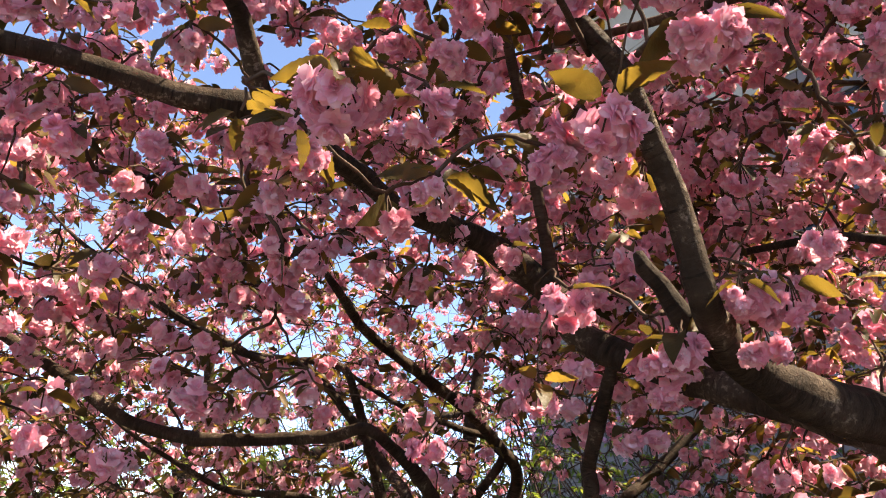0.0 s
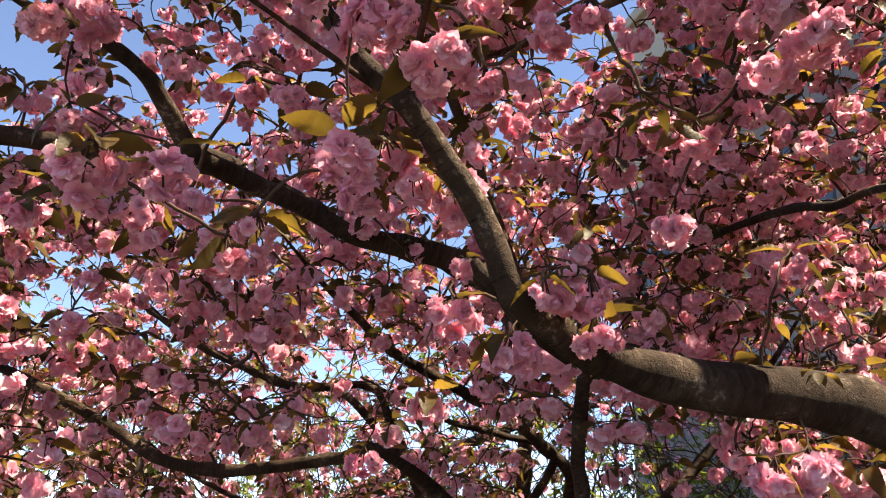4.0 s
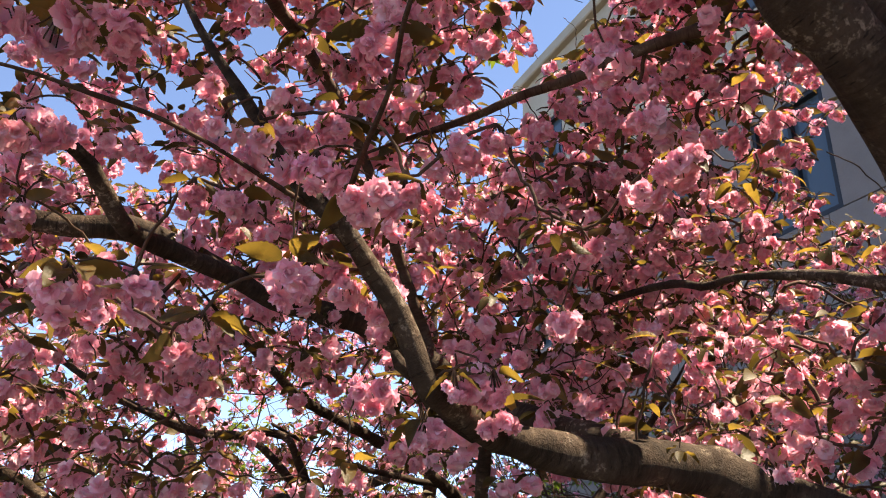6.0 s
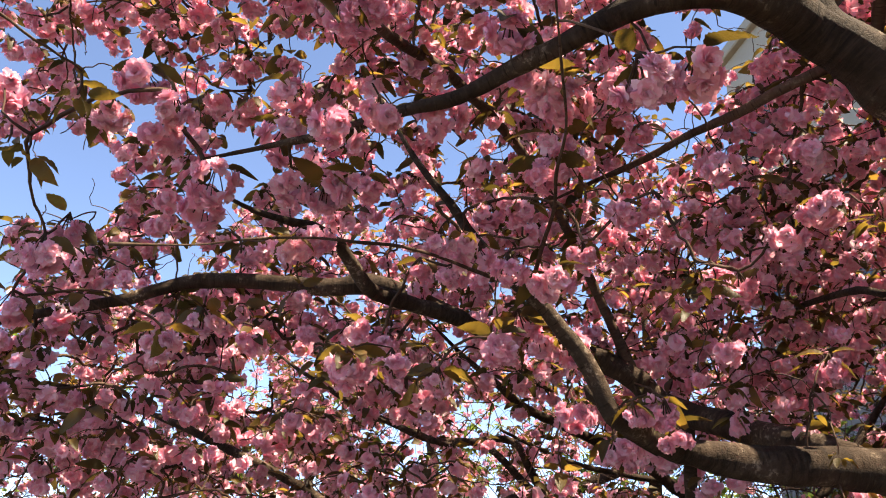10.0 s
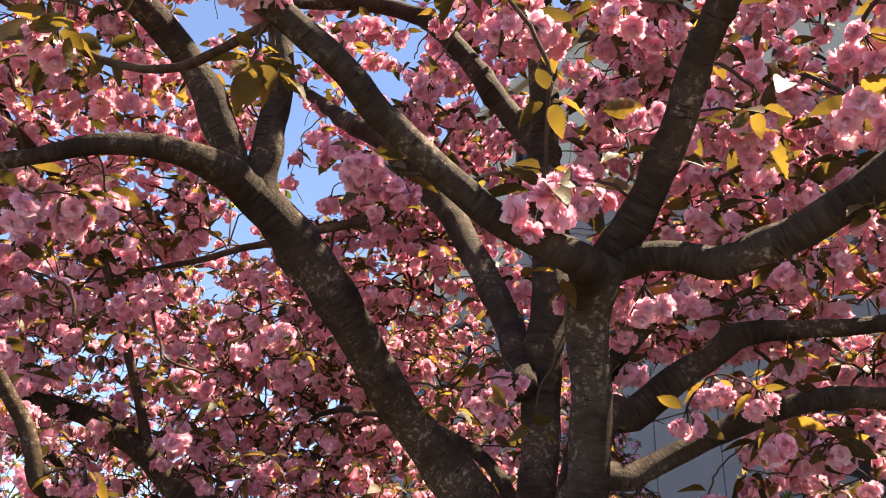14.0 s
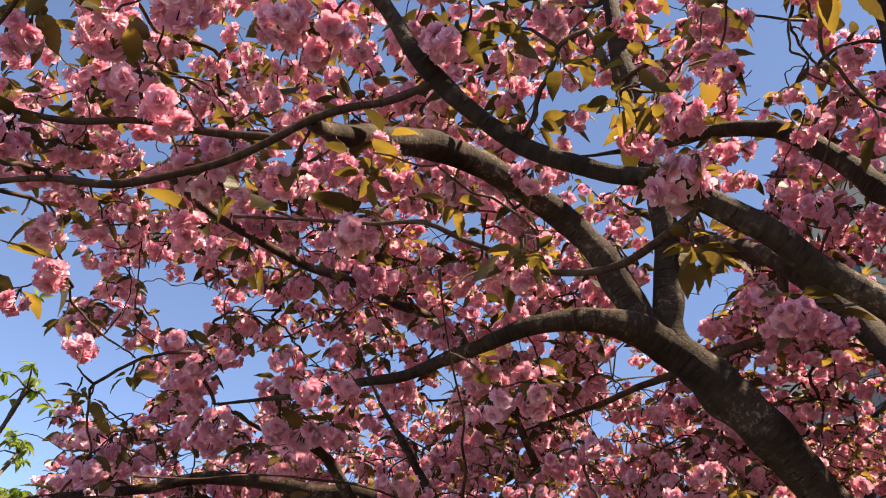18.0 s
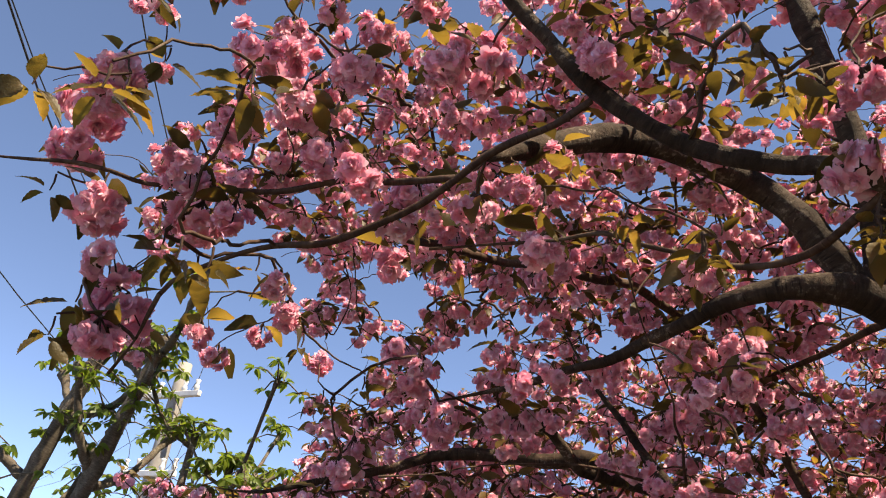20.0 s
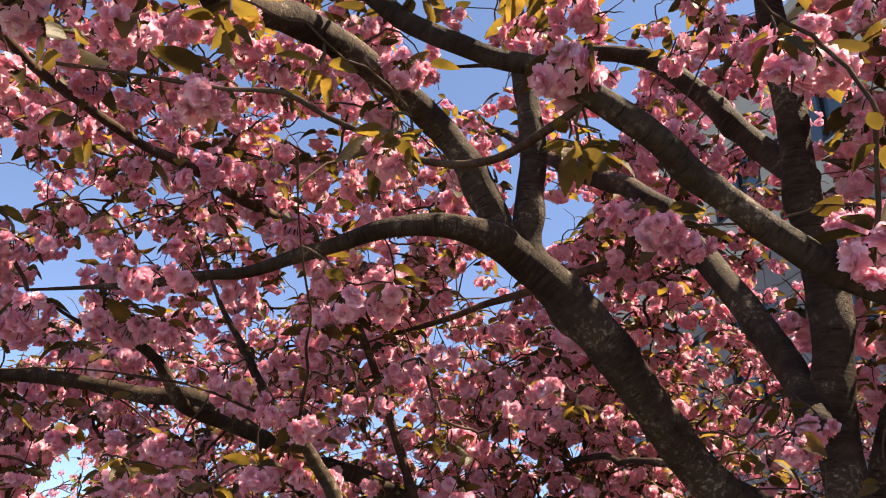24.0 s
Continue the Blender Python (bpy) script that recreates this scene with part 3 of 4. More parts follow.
BACK_BOUGHS = {
    "h1": [(-2.20, 3.80, 2.53, 0.003), (-1.90, 3.70, 2.37, 0.012), (-1.66, 3.63, 2.28, 0.020), (-1.47, 3.56, 2.20, 0.020), (-1.21, 3.54, 2.09, 0.021), (-0.94, 3.51, 1.96, 0.022), (-0.72, 3.43, 1.85, 0.022), (-0.48, 3.35, 1.81, 0.023), (-0.26, 3.26, 1.82, 0.021), (-0.01, 3.17, 1.85, 0.020), (0.15, 3.05, 1.86, 0.018), (0.45, 3.60, 1.60, 0.030), (0.60, 4.90, 0.95, 0.045)],
    "h2": [(-1.71, 4.58, 3.01, 0.002), (-1.44, 4.52, 2.80, 0.010), (-1.21, 4.46, 2.66, 0.016), (-0.96, 4.40, 2.50, 0.018), (-0.72, 4.32, 2.39, 0.019), (-0.47, 4.22, 2.28, 0.018), (-0.18, 4.11, 2.24, 0.018), (0.05, 4.02, 2.03, 0.020), (0.22, 3.92, 1.84, 0.022), (0.35, 3.80, 1.66, 0.023), (0.50, 4.30, 1.25, 0.038), (0.60, 5.10, 0.80, 0.045)],
    "h3": [(-0.36, 3.26, 2.74, 0.003), (-0.20, 3.53, 2.59, 0.011), (-0.07, 3.75, 2.50, 0.018), (0.06, 3.98, 2.41, 0.022), (0.24, 4.20, 2.35, 0.025), (0.43, 4.41, 2.29, 0.028), (0.64, 4.60, 2.21, 0.029), (0.83, 4.78, 2.09, 0.032), (1.00, 4.95, 1.91, 0.034), (0.85, 5.10, 1.40, 0.055), (0.65, 5.20, 0.90, 0.055)],
    "h4": [(0.73, 2.57, 2.08, 0.016), (0.73, 2.66, 1.94, 0.021), (0.73, 2.74, 1.82, 0.021), (0.75, 2.81, 1.70, 0.023), (0.83, 3.60, 1.35, 0.030), (0.65, 5.05, 0.80, 0.045)],
    "h5": [(2.14, 4.29, 2.83, 0.003), (1.94, 4.29, 2.53, 0.013), (1.78, 4.29, 2.31, 0.022), (1.66, 4.29, 2.15, 0.026), (1.49, 4.29, 1.96, 0.028), (1.32, 4.29, 1.78, 0.029), (1.00, 4.80, 1.20, 0.045), (0.65, 5.15, 0.80, 0.050)],
    "h8": [(-1.05, 4.12, 1.99, 0.006), (-0.89, 4.21, 1.87, 0.009), (-0.63, 4.30, 1.75, 0.012), (-0.43, 4.37, 1.68, 0.015), (-0.12, 4.41, 1.69, 0.018), (0.15, 4.47, 1.63, 0.021), (0.49, 4.55, 1.53, 0.024), (0.55, 4.80, 1.15, 0.035), (0.60, 5.10, 0.85, 0.040)],
    "h9": [(-1.28, 4.32, 2.74, 0.005), (-1.12, 4.30, 2.61, 0.007), (-0.93, 4.28, 2.49, 0.009), (-0.72, 4.25, 2.38, 0.011), (-0.52, 4.21, 2.31, 0.014), (-0.37, 4.17, 2.25, 0.016), (-0.04, 4.09, 2.26, 0.018), (0.08, 4.09, 2.09, 0.020), (0.30, 4.40, 1.60, 0.028), (0.58, 5.05, 0.95, 0.035)],
    "h10": [(-0.12, 4.44, 2.37, 0.008), (0.12, 4.56, 2.26, 0.011), (0.37, 4.67, 2.18, 0.015), (0.62, 4.77, 2.14, 0.018), (0.90, 4.88, 2.04, 0.022), (0.60, 5.00, 1.50, 0.030), (0.62, 5.15, 1.00, 0.035)],
}
# Large blossom clusters that hang near the path, set on the camera's sight lines at guessed depths, by the limb in
# view.
CLUSTERS = {
    "low_bough": [(0.68, 1.79, 2.06, 0.074), (1.04, 2.82, 2.37, 0.074), (0.34, 1.75, 1.81, 0.074), (-0.16, 1.70, 2.18, 0.118), (-0.09, 1.67, 2.14, 0.085), (-0.23, 1.80, 2.20, 0.074), (0.38, 1.75, 1.97, 0.090), (0.55, 1.75, 1.90, 0.107), (0.75, 1.50, 2.20, 0.090)],
    "bough": [(-0.19, 1.39, 2.32, 0.101), (-0.21, 1.33, 2.28, 0.074), (0.15, 1.46, 2.36, 0.085), (0.21, 1.47, 2.39, 0.096), (0.29, 1.46, 2.39, 0.085), (0.28, 1.36, 2.09, 0.101), (0.26, 1.38, 2.04, 0.081), (0.32, 1.37, 2.05, 0.061), (0.11, 1.39, 1.98, 0.059), (0.14, 1.45, 2.31, 0.074), (0.05, 1.46, 1.97, 0.075), (0.56, 1.37, 1.90, 0.061), (0.50, 1.38, 1.90, 0.050), (-0.09, 1.35, 2.02, 0.078), (-0.06, 1.40, 2.01, 0.071), (0.71, 1.54, 2.23, 0.090), (0.67, 1.71, 2.24, 0.074), (0.92, 1.43, 2.34, 0.107), (0.85, 1.44, 2.29, 0.085), (0.53, 1.48, 2.37, 0.090), (0.58, 1.43, 2.37, 0.074), (0.42, 1.50, 2.29, 0.074), (0.72, 1.56, 2.07, 0.074), (0.12, 1.50, 2.25, 0.080), (0.96, 1.70, 2.06, 0.074), (0.93, 1.65, 1.72, 0.107), (0.87, 1.63, 1.70, 0.085), (0.03, 1.55, 2.29, 0.074), (-0.28, 1.56, 2.24, 0.074), (0.35, 1.92, 1.99, 0.074), (0.20, 2.06, 1.74, 0.074), (0.79, 2.03, 2.06, 0.074)],
    "arching_limb": [(-0.49, 0.73, 2.33, 0.096), (-0.31, 0.83, 2.40, 0.101), (-0.25, 0.84, 2.34, 0.080), (-0.29, 0.89, 2.32, 0.101), (-0.33, 0.79, 2.31, 0.074), (-0.07, 0.92, 2.40, 0.090), (-0.10, 0.97, 2.34, 0.101), (-0.02, 0.93, 2.33, 0.074), (-0.09, 0.99, 2.26, 0.085), (-0.03, 1.02, 2.25, 0.090), (0.04, 1.01, 2.25, 0.080), (-0.24, 0.97, 2.21, 0.096), (0.35, 0.99, 2.43, 0.101), (0.40, 1.01, 2.39, 0.101), (0.38, 1.04, 2.32, 0.096), (0.37, 1.02, 2.26, 0.074), (0.51, 1.00, 2.41, 0.112), (0.16, 1.14, 2.19, 0.074), (0.29, 1.09, 2.11, 0.074), (-0.46, 0.86, 2.10, 0.085), (-0.46, 0.91, 2.16, 0.074), (-0.54, 0.91, 2.02, 0.074), (-0.34, 1.06, 1.99, 0.074), (-0.37, 1.26, 2.09, 0.074), (-0.01, 1.14, 1.96, 0.090), (0.07, 1.15, 1.96, 0.074), (0.26, 1.17, 1.99, 0.090), (0.65, 1.00, 2.24, 0.080)],
    "fork": [(1.17, 0.37, 2.55, 0.107), (1.24, 0.36, 2.51, 0.096), (1.32, 0.28, 2.52, 0.085), (1.34, 0.50, 2.30, 0.101), (1.28, 0.46, 2.29, 0.074), (1.35, 0.44, 2.27, 0.074), (1.36, 0.54, 2.13, 0.080), (1.40, 0.51, 2.12, 0.074), (1.62, 0.88, 2.24, 0.074), (1.37, 0.88, 2.10, 0.074), (1.29, 0.80, 2.03, 0.074), (0.57, 0.59, 2.16, 0.080), (0.55, 0.85, 2.30, 0.074), (1.03, 0.54, 2.29, 0.080), (0.95, 0.53, 2.32, 0.080), (0.91, 0.77, 2.49, 0.074), (0.50, 0.56, 2.14, 0.074), (1.73, 0.56, 1.95, 0.074), (1.72, 0.82, 2.05, 0.074), (1.76, 0.78, 2.11, 0.074), (1.83, 0.74, 2.08, 0.074), (1.78, 0.55, 2.27, 0.074), (1.75, 0.75, 2.34, 0.074), (1.70, 0.22, 2.37, 0.112), (1.66, 0.15, 2.43, 0.096), (1.41, 0.34, 2.37, 0.074), (1.52, 0.28, 2.34, 0.074), (1.55, 0.28, 2.31, 0.074)],
    "upper_limb": [(0.23, 0.12, 2.62, 0.112), (0.20, 0.07, 2.57, 0.085), (0.18, 0.25, 2.39, 0.083), (0.16, 0.37, 2.51, 0.074), (0.28, 0.25, 2.41, 0.074), (0.33, 0.34, 2.46, 0.074), (0.61, 0.17, 2.64, 0.090), (0.56, 0.30, 2.45, 0.074), (0.55, 0.92, 2.95, 0.074), (0.75, 0.35, 2.54, 0.074), (0.82, 0.27, 2.51, 0.080), (1.00, 0.08, 2.69, 0.096), (1.18, 0.28, 2.44, 0.090), (1.18, 0.28, 2.51, 0.074), (1.30, 0.40, 2.24, 0.107), (1.27, 0.43, 2.27, 0.074), (1.30, 0.20, 2.43, 0.085), (0.44, 0.28, 2.44, 0.074), (0.98, 0.45, 2.25, 0.080), (1.05, 0.51, 2.26, 0.074), (1.35, 0.43, 2.07, 0.096), (1.36, -0.00, 2.52, 0.074), (0.90, 0.34, 2.68, 0.074), (0.89, 0.49, 2.89, 0.074), (1.02, 0.84, 3.35, 0.074)],
    "outer_branch": [(-0.28, -0.21, 2.38, 0.129), (-0.20, -0.25, 2.41, 0.090), (-0.06, -0.09, 2.54, 0.135), (-0.09, -0.09, 2.39, 0.085), (-0.00, -0.05, 2.43, 0.080), (-0.29, -0.14, 2.24, 0.107), (-0.27, -0.10, 2.15, 0.090), (-0.30, -0.02, 2.11, 0.123), (-0.28, -0.07, 2.04, 0.085), (-0.22, -0.10, 2.35, 0.074), (-0.15, -0.10, 2.30, 0.080), (-0.19, -0.02, 2.27, 0.107), (-0.10, -0.03, 2.25, 0.074), (0.25, 0.10, 2.57, 0.112), (0.08, -0.02, 2.51, 0.090), (0.22, 0.19, 2.34, 0.080), (-0.12, 0.13, 2.21, 0.074), (-0.20, 0.26, 2.22, 0.074), (-0.36, 0.20, 2.17, 0.074), (-0.56, 0.45, 2.24, 0.074), (-0.42, 0.43, 2.27, 0.074), (0.47, 0.54, 2.27, 0.074), (0.78, 0.58, 2.73, 0.074)],
}
# Sprays of young leaves that stand out near the path, set on the camera's sight lines: place and size.
LEAF_TUFTS = {
    "low": [(0.97, 1.25, 2.24, 1.00), (0.69, 0.07, 2.44, 1.10), (0.64, 0.08, 2.44, 1.00), (0.74, 0.16, 2.43, 1.10), (0.57, 0.02, 2.48, 1.00), (0.60, 0.17, 2.42, 1.00), (1.27, 0.37, 2.09, 1.10), (1.28, 0.50, 1.90, 1.10), (1.22, 0.76, 2.00, 0.90), (0.89, 1.49, 1.84, 0.90), (0.68, 1.38, 2.17, 1.10), (0.65, 1.43, 2.21, 0.90), (-0.19, 0.53, 2.17, 1.20), (-0.40, 0.71, 2.20, 1.20), (-0.42, 0.69, 2.21, 1.10), (0.19, -0.32, 2.20, 1.20), (0.06, -0.24, 2.04, 1.20), (0.05, -0.18, 2.06, 1.00), (0.15, -0.46, 2.10, 1.10)],
    "middle": [(-0.20, 0.15, 2.26, 0.90), (-0.27, 0.40, 2.22, 1.20), (0.61, 0.19, 2.19, 1.30), (0.81, 0.22, 2.23, 1.20), (0.59, 0.21, 2.21, 1.10), (0.81, 0.17, 2.18, 1.10), (0.51, 0.09, 2.21, 1.10), (0.41, 0.04, 2.22, 1.00), (1.31, 0.88, 2.14, 1.10), (1.24, 0.95, 2.06, 1.10), (0.83, 0.20, 2.20, 1.30), (0.58, 0.25, 2.23, 1.30), (1.16, 0.14, 2.20, 1.10), (1.30, 0.22, 2.20, 1.10), (0.97, -0.08, 2.35, 1.30), (0.74, -0.07, 2.27, 1.20), (0.91, -0.18, 2.24, 1.30), (1.03, 0.09, 2.30, 1.10), (1.60, 0.14, 2.14, 1.00)],
    "high": [(1.47, 0.17, 2.29, 1.00), (0.84, 0.17, 2.17, 1.30), (0.46, 1.58, 1.89, 1.00), (0.49, 1.56, 1.90, 0.80), (-0.13, 1.32, 2.02, 1.10), (-0.05, 1.18, 1.95, 1.20), (0.46, 1.53, 1.88, 1.00), (0.51, 1.46, 1.95, 0.60), (0.89, 1.63, 1.95, 1.00), (0.20, 1.15, 2.22, 1.20), (0.43, 1.15, 2.26, 0.90), (0.99, 1.36, 2.28, 1.10), (0.64, 1.29, 2.14, 1.00), (0.68, 0.07, 2.46, 1.20), (0.72, 0.08, 2.37, 1.10), (0.57, 0.05, 2.46, 1.00), (0.72, 0.13, 2.40, 1.00), (0.77, 0.12, 2.40, 1.00)],
    "outer": [(-0.31, -0.10, 2.09, 1.60), (-0.22, -0.05, 2.20, 1.60), (-0.22, 0.03, 2.20, 1.60), (-0.30, -0.13, 2.02, 1.60), (-0.31, -0.21, 2.23, 1.60), (-0.21, -0.35, 2.30, 1.60), (-0.14, -0.26, 2.34, 1.60), (-0.09, -0.10, 2.44, 1.60), (-0.22, -0.16, 2.51, 1.60), (0.56, 0.53, 2.43, 1.60)],
}


def nearest_growth(nodes, points, arch, reach):
    """Twigs: every point, nearest first, is joined to the skeleton by an arched twig and becomes a part of it.
    nodes: (x, y, z) of the limbs. Returns the lines, the parent of each point and its load."""
    sk = np.array(nodes, float)
    pts = np.array(points, float)
    best = np.full(len(pts), 1e9)
    who = np.zeros(len(pts), int)
    for k in range(0, len(sk), 400):
        dd = np.linalg.norm(pts[:, None] - sk[None, k : k + 400], axis=2)
        j = dd.argmin(1)
        m = dd[np.arange(len(pts)), j]
        who, best = np.where(m < best, j + k, who), np.minimum(best, m)
    place = np.vstack([sk, np.zeros((len(pts) * 2, 3))])
    count, left = len(sk), np.ones(len(pts), bool)
    parent, mine, load = {}, np.zeros(len(pts), int), {}
    while left.any():
        k = int(np.where(left, best, 1e9).argmin())
        left[k] = False
        a, b = place[who[k]], pts[k]
        gap = np.linalg.norm(b - a)
        fresh = []
        up = who[k]
        if gap > reach:
            mid = (a + b) / 2 + rng.normal(0, arch * gap, 3) + np.array([0, 0, 0.10 * gap])
            place[count] = mid
            parent[count] = up
            up = count
            fresh.append(count)
            count += 1
        place[count] = b
        parent[count] = up
        mine[k] = count
        fresh.append(count)
        count += 1
        for f in fresh:
            dd = np.linalg.norm(pts - place[f], axis=1)
            closer = dd < best
            best[closer], who[closer] = dd[closer], f
    for n in range(count - 1, len(sk) - 1, -1):
        load[n] = load.get(n, 0) + 1
        if parent[n] >= len(sk):
            load[parent[n]] = load.get(parent[n], 0) + load[n]
    lines = []
    for n, p in parent.items():
        a, b = place[p], place[n]
        ra = 0.0016 * load.get(p, load[n]) ** 0.34 if p >= len(sk) else 0.0018 * load[n] ** 0.34
        rb = 0.0016 * load[n] ** 0.34
        ra, rb = min(ra, 0.007), min(rb, 0.007)
        gap = np.linalg.norm(b - a)
        ahead = (b - a) / (gap + 1e-9)
        if p >= len(sk):
            ta = a - place[parent[p]]
            ta = ta / (np.linalg.norm(ta) + 1e-9) * 0.7 + ahead * 0.5
        else:
            ta = ahead + np.array([0, 0, 0.5])
        tb = ahead * 0.9 + np.array([0, 0, -0.25])
        line = []
        for w in (0.0, 0.2, 0.4, 0.6, 0.8, 1.0):
            h = (2 * w**3 - 3 * w**2 + 1) * a + (w**3 - 2 * w**2 + w) * ta * gap * 0.9 + (3 * w**2 - 2 * w**3) * b + (w**3 - w**2) * tb * gap * 0.9
            line.append([*(h + rng.normal(0, 0.022 * gap, 3) * (0 < w < 1)), ra + (rb - ra) * w])
        lines.append(np.array(line))
    return lines


def blossom_rows(at, flowers, spread):
    """Places, turns and sizes of the flowers of one hanging cluster."""
    rows = []
    start = rng.uniform(0, 6.28)
    for k in range(flowers):
        ang = start + k * 6.28 / flowers + rng.normal(0, 0.3)
        d = np.array([math.cos(ang), math.sin(ang), rng.uniform(-0.75, 0.45)])
        if k == flowers - 1 and flowers > 3:
            d = np.array([rng.normal(0, 0.3), rng.normal(0, 0.3), -1.0])
        d /= np.linalg.norm(d)
        rows.append((int(rng.integers(0, 64)), at + d * spread * rng.uniform(0.75, 1.15) * np.array([1, 1, 0.85]), turn_to(d + rng.normal(0, 0.25, 3), rng.uniform(0, 6.28)), rng.uniform(0.82, 1.08)))
    return rows


def leaf_rows(at, count, size=1.0):
    rows = []
    start = rng.uniform(0, 6.28)
    for k in range(count):
        ang = start + k * 2.4 + rng.normal(0, 0.3)
        y = np.array([math.cos(ang), math.sin(ang), rng.uniform(-1.1, 0.35)])
        y /= np.linalg.norm(y)
        z = np.array([0, 0, 1.0]) + rng.normal(0, 0.5, 3)
        x = np.cross(y, z)
        x /= np.linalg.norm(x)
        z = np.cross(x, y)
        rows.append((int(rng.integers(0, 60)), at + y * 0.012, np.stack([x, y, z], 1), size * rng.uniform(0.55, 1.0)))
    return rows


def matrix(place, turn, size):
    m = Matrix([list(row) for row in turn]).to_4x4()
    for i in range(3):
        for j in range(3):
            m[i][j] *= size
    m.translation = Vector(place)
    return m


# Points of the camera's walk under the tree, kept free of blossoms.
CLEAR_PATH = [(0.04, 0.47, 1.58), (0.40, 0.37, 1.60), (0.41, 0.07, 1.63), (0.32, -0.14, 1.63), (0.55, -0.3, 1.6), (0.79, -0.47, 1.56), (0.87, -0.66, 1.60), (0.73, -0.71, 1.57), (0.77, -0.72, 1.64)]
# the middle of the camera's walk
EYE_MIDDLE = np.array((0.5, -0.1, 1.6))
# Cones cut from the crown to fit the camera's view, so that the sky shows: compass direction, height angle and half
# width, in degrees, from EYE_MIDDLE.
SIGHT_CONES = [(3, 50, 5), (9, 46, 2), (26, 54, 4), (12, 36, 2), (-25, 35, 2), (-29, 28, 1.6), (-12, 30, 1.5), (-24, 26, 1.8), (-32, 20, 2),
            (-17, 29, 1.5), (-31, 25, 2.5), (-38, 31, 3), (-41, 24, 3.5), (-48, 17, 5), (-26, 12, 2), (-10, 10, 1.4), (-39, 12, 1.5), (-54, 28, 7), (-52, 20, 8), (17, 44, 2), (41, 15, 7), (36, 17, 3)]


# Gaps in the crown that let the sun down on a limb or a cluster: place and radius.
SUN_GAPS = np.array([(0.68, 1.60, 1.88, 0.20), (0.84, 1.66, 1.88, 0.20), (0.98, 1.71, 1.88, 0.17), (0.45, 1.5, 1.95, 0.12), (0.68, 0.87, 2.64, 0.10), (1.47, 0.34, 2.15, 0.12), (0.56, 1.37, 1.91, 0.10), (0.35, 1.77, 1.81, 0.10),
                     (0.36, 2.23, 2.25, 0.10), (1.12, 1.10, 2.20, 0.07), (1.35, 1.13, 1.97, 0.08), (1.32, 0.73, 2.04, 0.10), (0.98, 1.39, 2.30, 0.12), (0.80, 0.14, 2.39, 0.12), (1.30, 0.30, 2.40, 0.22), (1.60, 0.25, 2.50, 0.22), (1.75, 0.75, 2.10, 0.18), (1.20, 1.90, 2.20, 0.28), (1.00, 1.40, 2.20, 0.2),
                     (1.60, 2.40, 2.20, 0.28), (-0.60, 2.40, 2.30, 0.3), (-0.90, 3.40, 2.20, 0.32), (0.0, 3.20, 2.20, 0.3), (-1.60, 3.00, 2.60, 0.3), (1.5, 2.0, 2.6, 0.3), (1.9, 2.8, 2.5, 0.35), (2.3, 3.4, 2.5, 0.35)])
SUN_WAY = np.array(sun_way)


# Sight lines from the thick limbs to two camera points: few blossoms are left across them, to fit the view.
LIMB_SIGHTS = np.concatenate([np.hstack([spline(BOUGHS[k], 0.06)[:, :3], np.tile(e, (len(spline(BOUGHS[k], 0.06)), 1))])
                       for keys, e in (("b2 b3 b1 b", (0.3, 0.3, 1.6)), ("a a1 a2 a3 e e1 g c1 c2 c3 d1 d2 c0", (0.75, -0.6, 1.6))) for k in keys.split()]
                      + [np.hstack([spline(v, 0.08)[:, :3], np.tile((0.3, 0.3, 1.6), (len(spline(v, 0.08)), 1))]) for v in BACK_BOUGHS.values()])


# the same camera sight lines for the arching limbs, to thin the near clusters
ARCH_SIGHTS = np.concatenate([np.hstack([spline(BOUGHS[k], 0.06)[:, :3], np.tile((0.75, -0.6, 1.6), (len(spline(BOUGHS[k], 0.06)), 1))]) for k in ("a2", "c1", "a1")])


def before_limb(p, lines=LIMB_SIGHTS, room=0.075):
    root, way = lines[:, :3], lines[:, 3:] - lines[:, :3]
    w = np.clip(((p - root) * way).sum(1) / (way * way).sum(1), 0, 0.7)
    return np.linalg.norm(p - root - way * w[:, None], axis=1).min() < room


def sunny(p):
    off = p - SUN_GAPS[:, :3]
    up = off @ SUN_WAY
    return ((up > 0.05) & (np.linalg.norm(off - up[:, None] * SUN_WAY, axis=1) < SUN_GAPS[:, 3])).any()


def crown_points(count, centre, radii, nearest, sight_cones=True, low=1.75, high_side=False):
    made = []
    open_dirs = np.array([(math.sin(radians(a)) * math.cos(radians(e)), math.cos(radians(a)) * math.cos(radians(e)), math.sin(radians(e))) for a, e, _ in SIGHT_CONES])
    open_cos = np.cos(np.radians([w for *_, w in SIGHT_CONES]))
    eyes = np.array([tuple(e) for e in CLEAR_PATH])
    while len(made) < count:
        p = rng.uniform(-1, 1, 3)
        rr = np.linalg.norm(p)
        if rr > 1 or rr < rng.uniform(0, 0.75):
            continue
        p = np.array(centre) + p * np.array(radii)
        if p[2] < low + 0.12 * math.sin(3 * p[0]) or np.linalg.norm(eyes - p, axis=1).min() < nearest:
            continue
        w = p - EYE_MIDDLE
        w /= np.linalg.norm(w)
        # no blossom inside the cones that the camera sees the sky through
        if sight_cones and (open_dirs @ w > open_cos).any():
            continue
        if sunny(p):
            continue
        if high_side and p[0] > 0.7 and p[2] < 2.35 + 0.05 * p[0] and rng.random() < 0.8:
            continue
        if noise.noise(Vector(p) * 1.6) < -0.3 and rng.random() < 0.6:
            continue
        if before_limb(p) and rng.random() < 0.85:
            continue
        made.append(p)
    return np.array(made)


def limb_nodes(limbs, step=0.05, skip=("c0",)):
    return np.concatenate([spline(v, step)[:, :3] for k, v in limbs.items() if k not in skip])


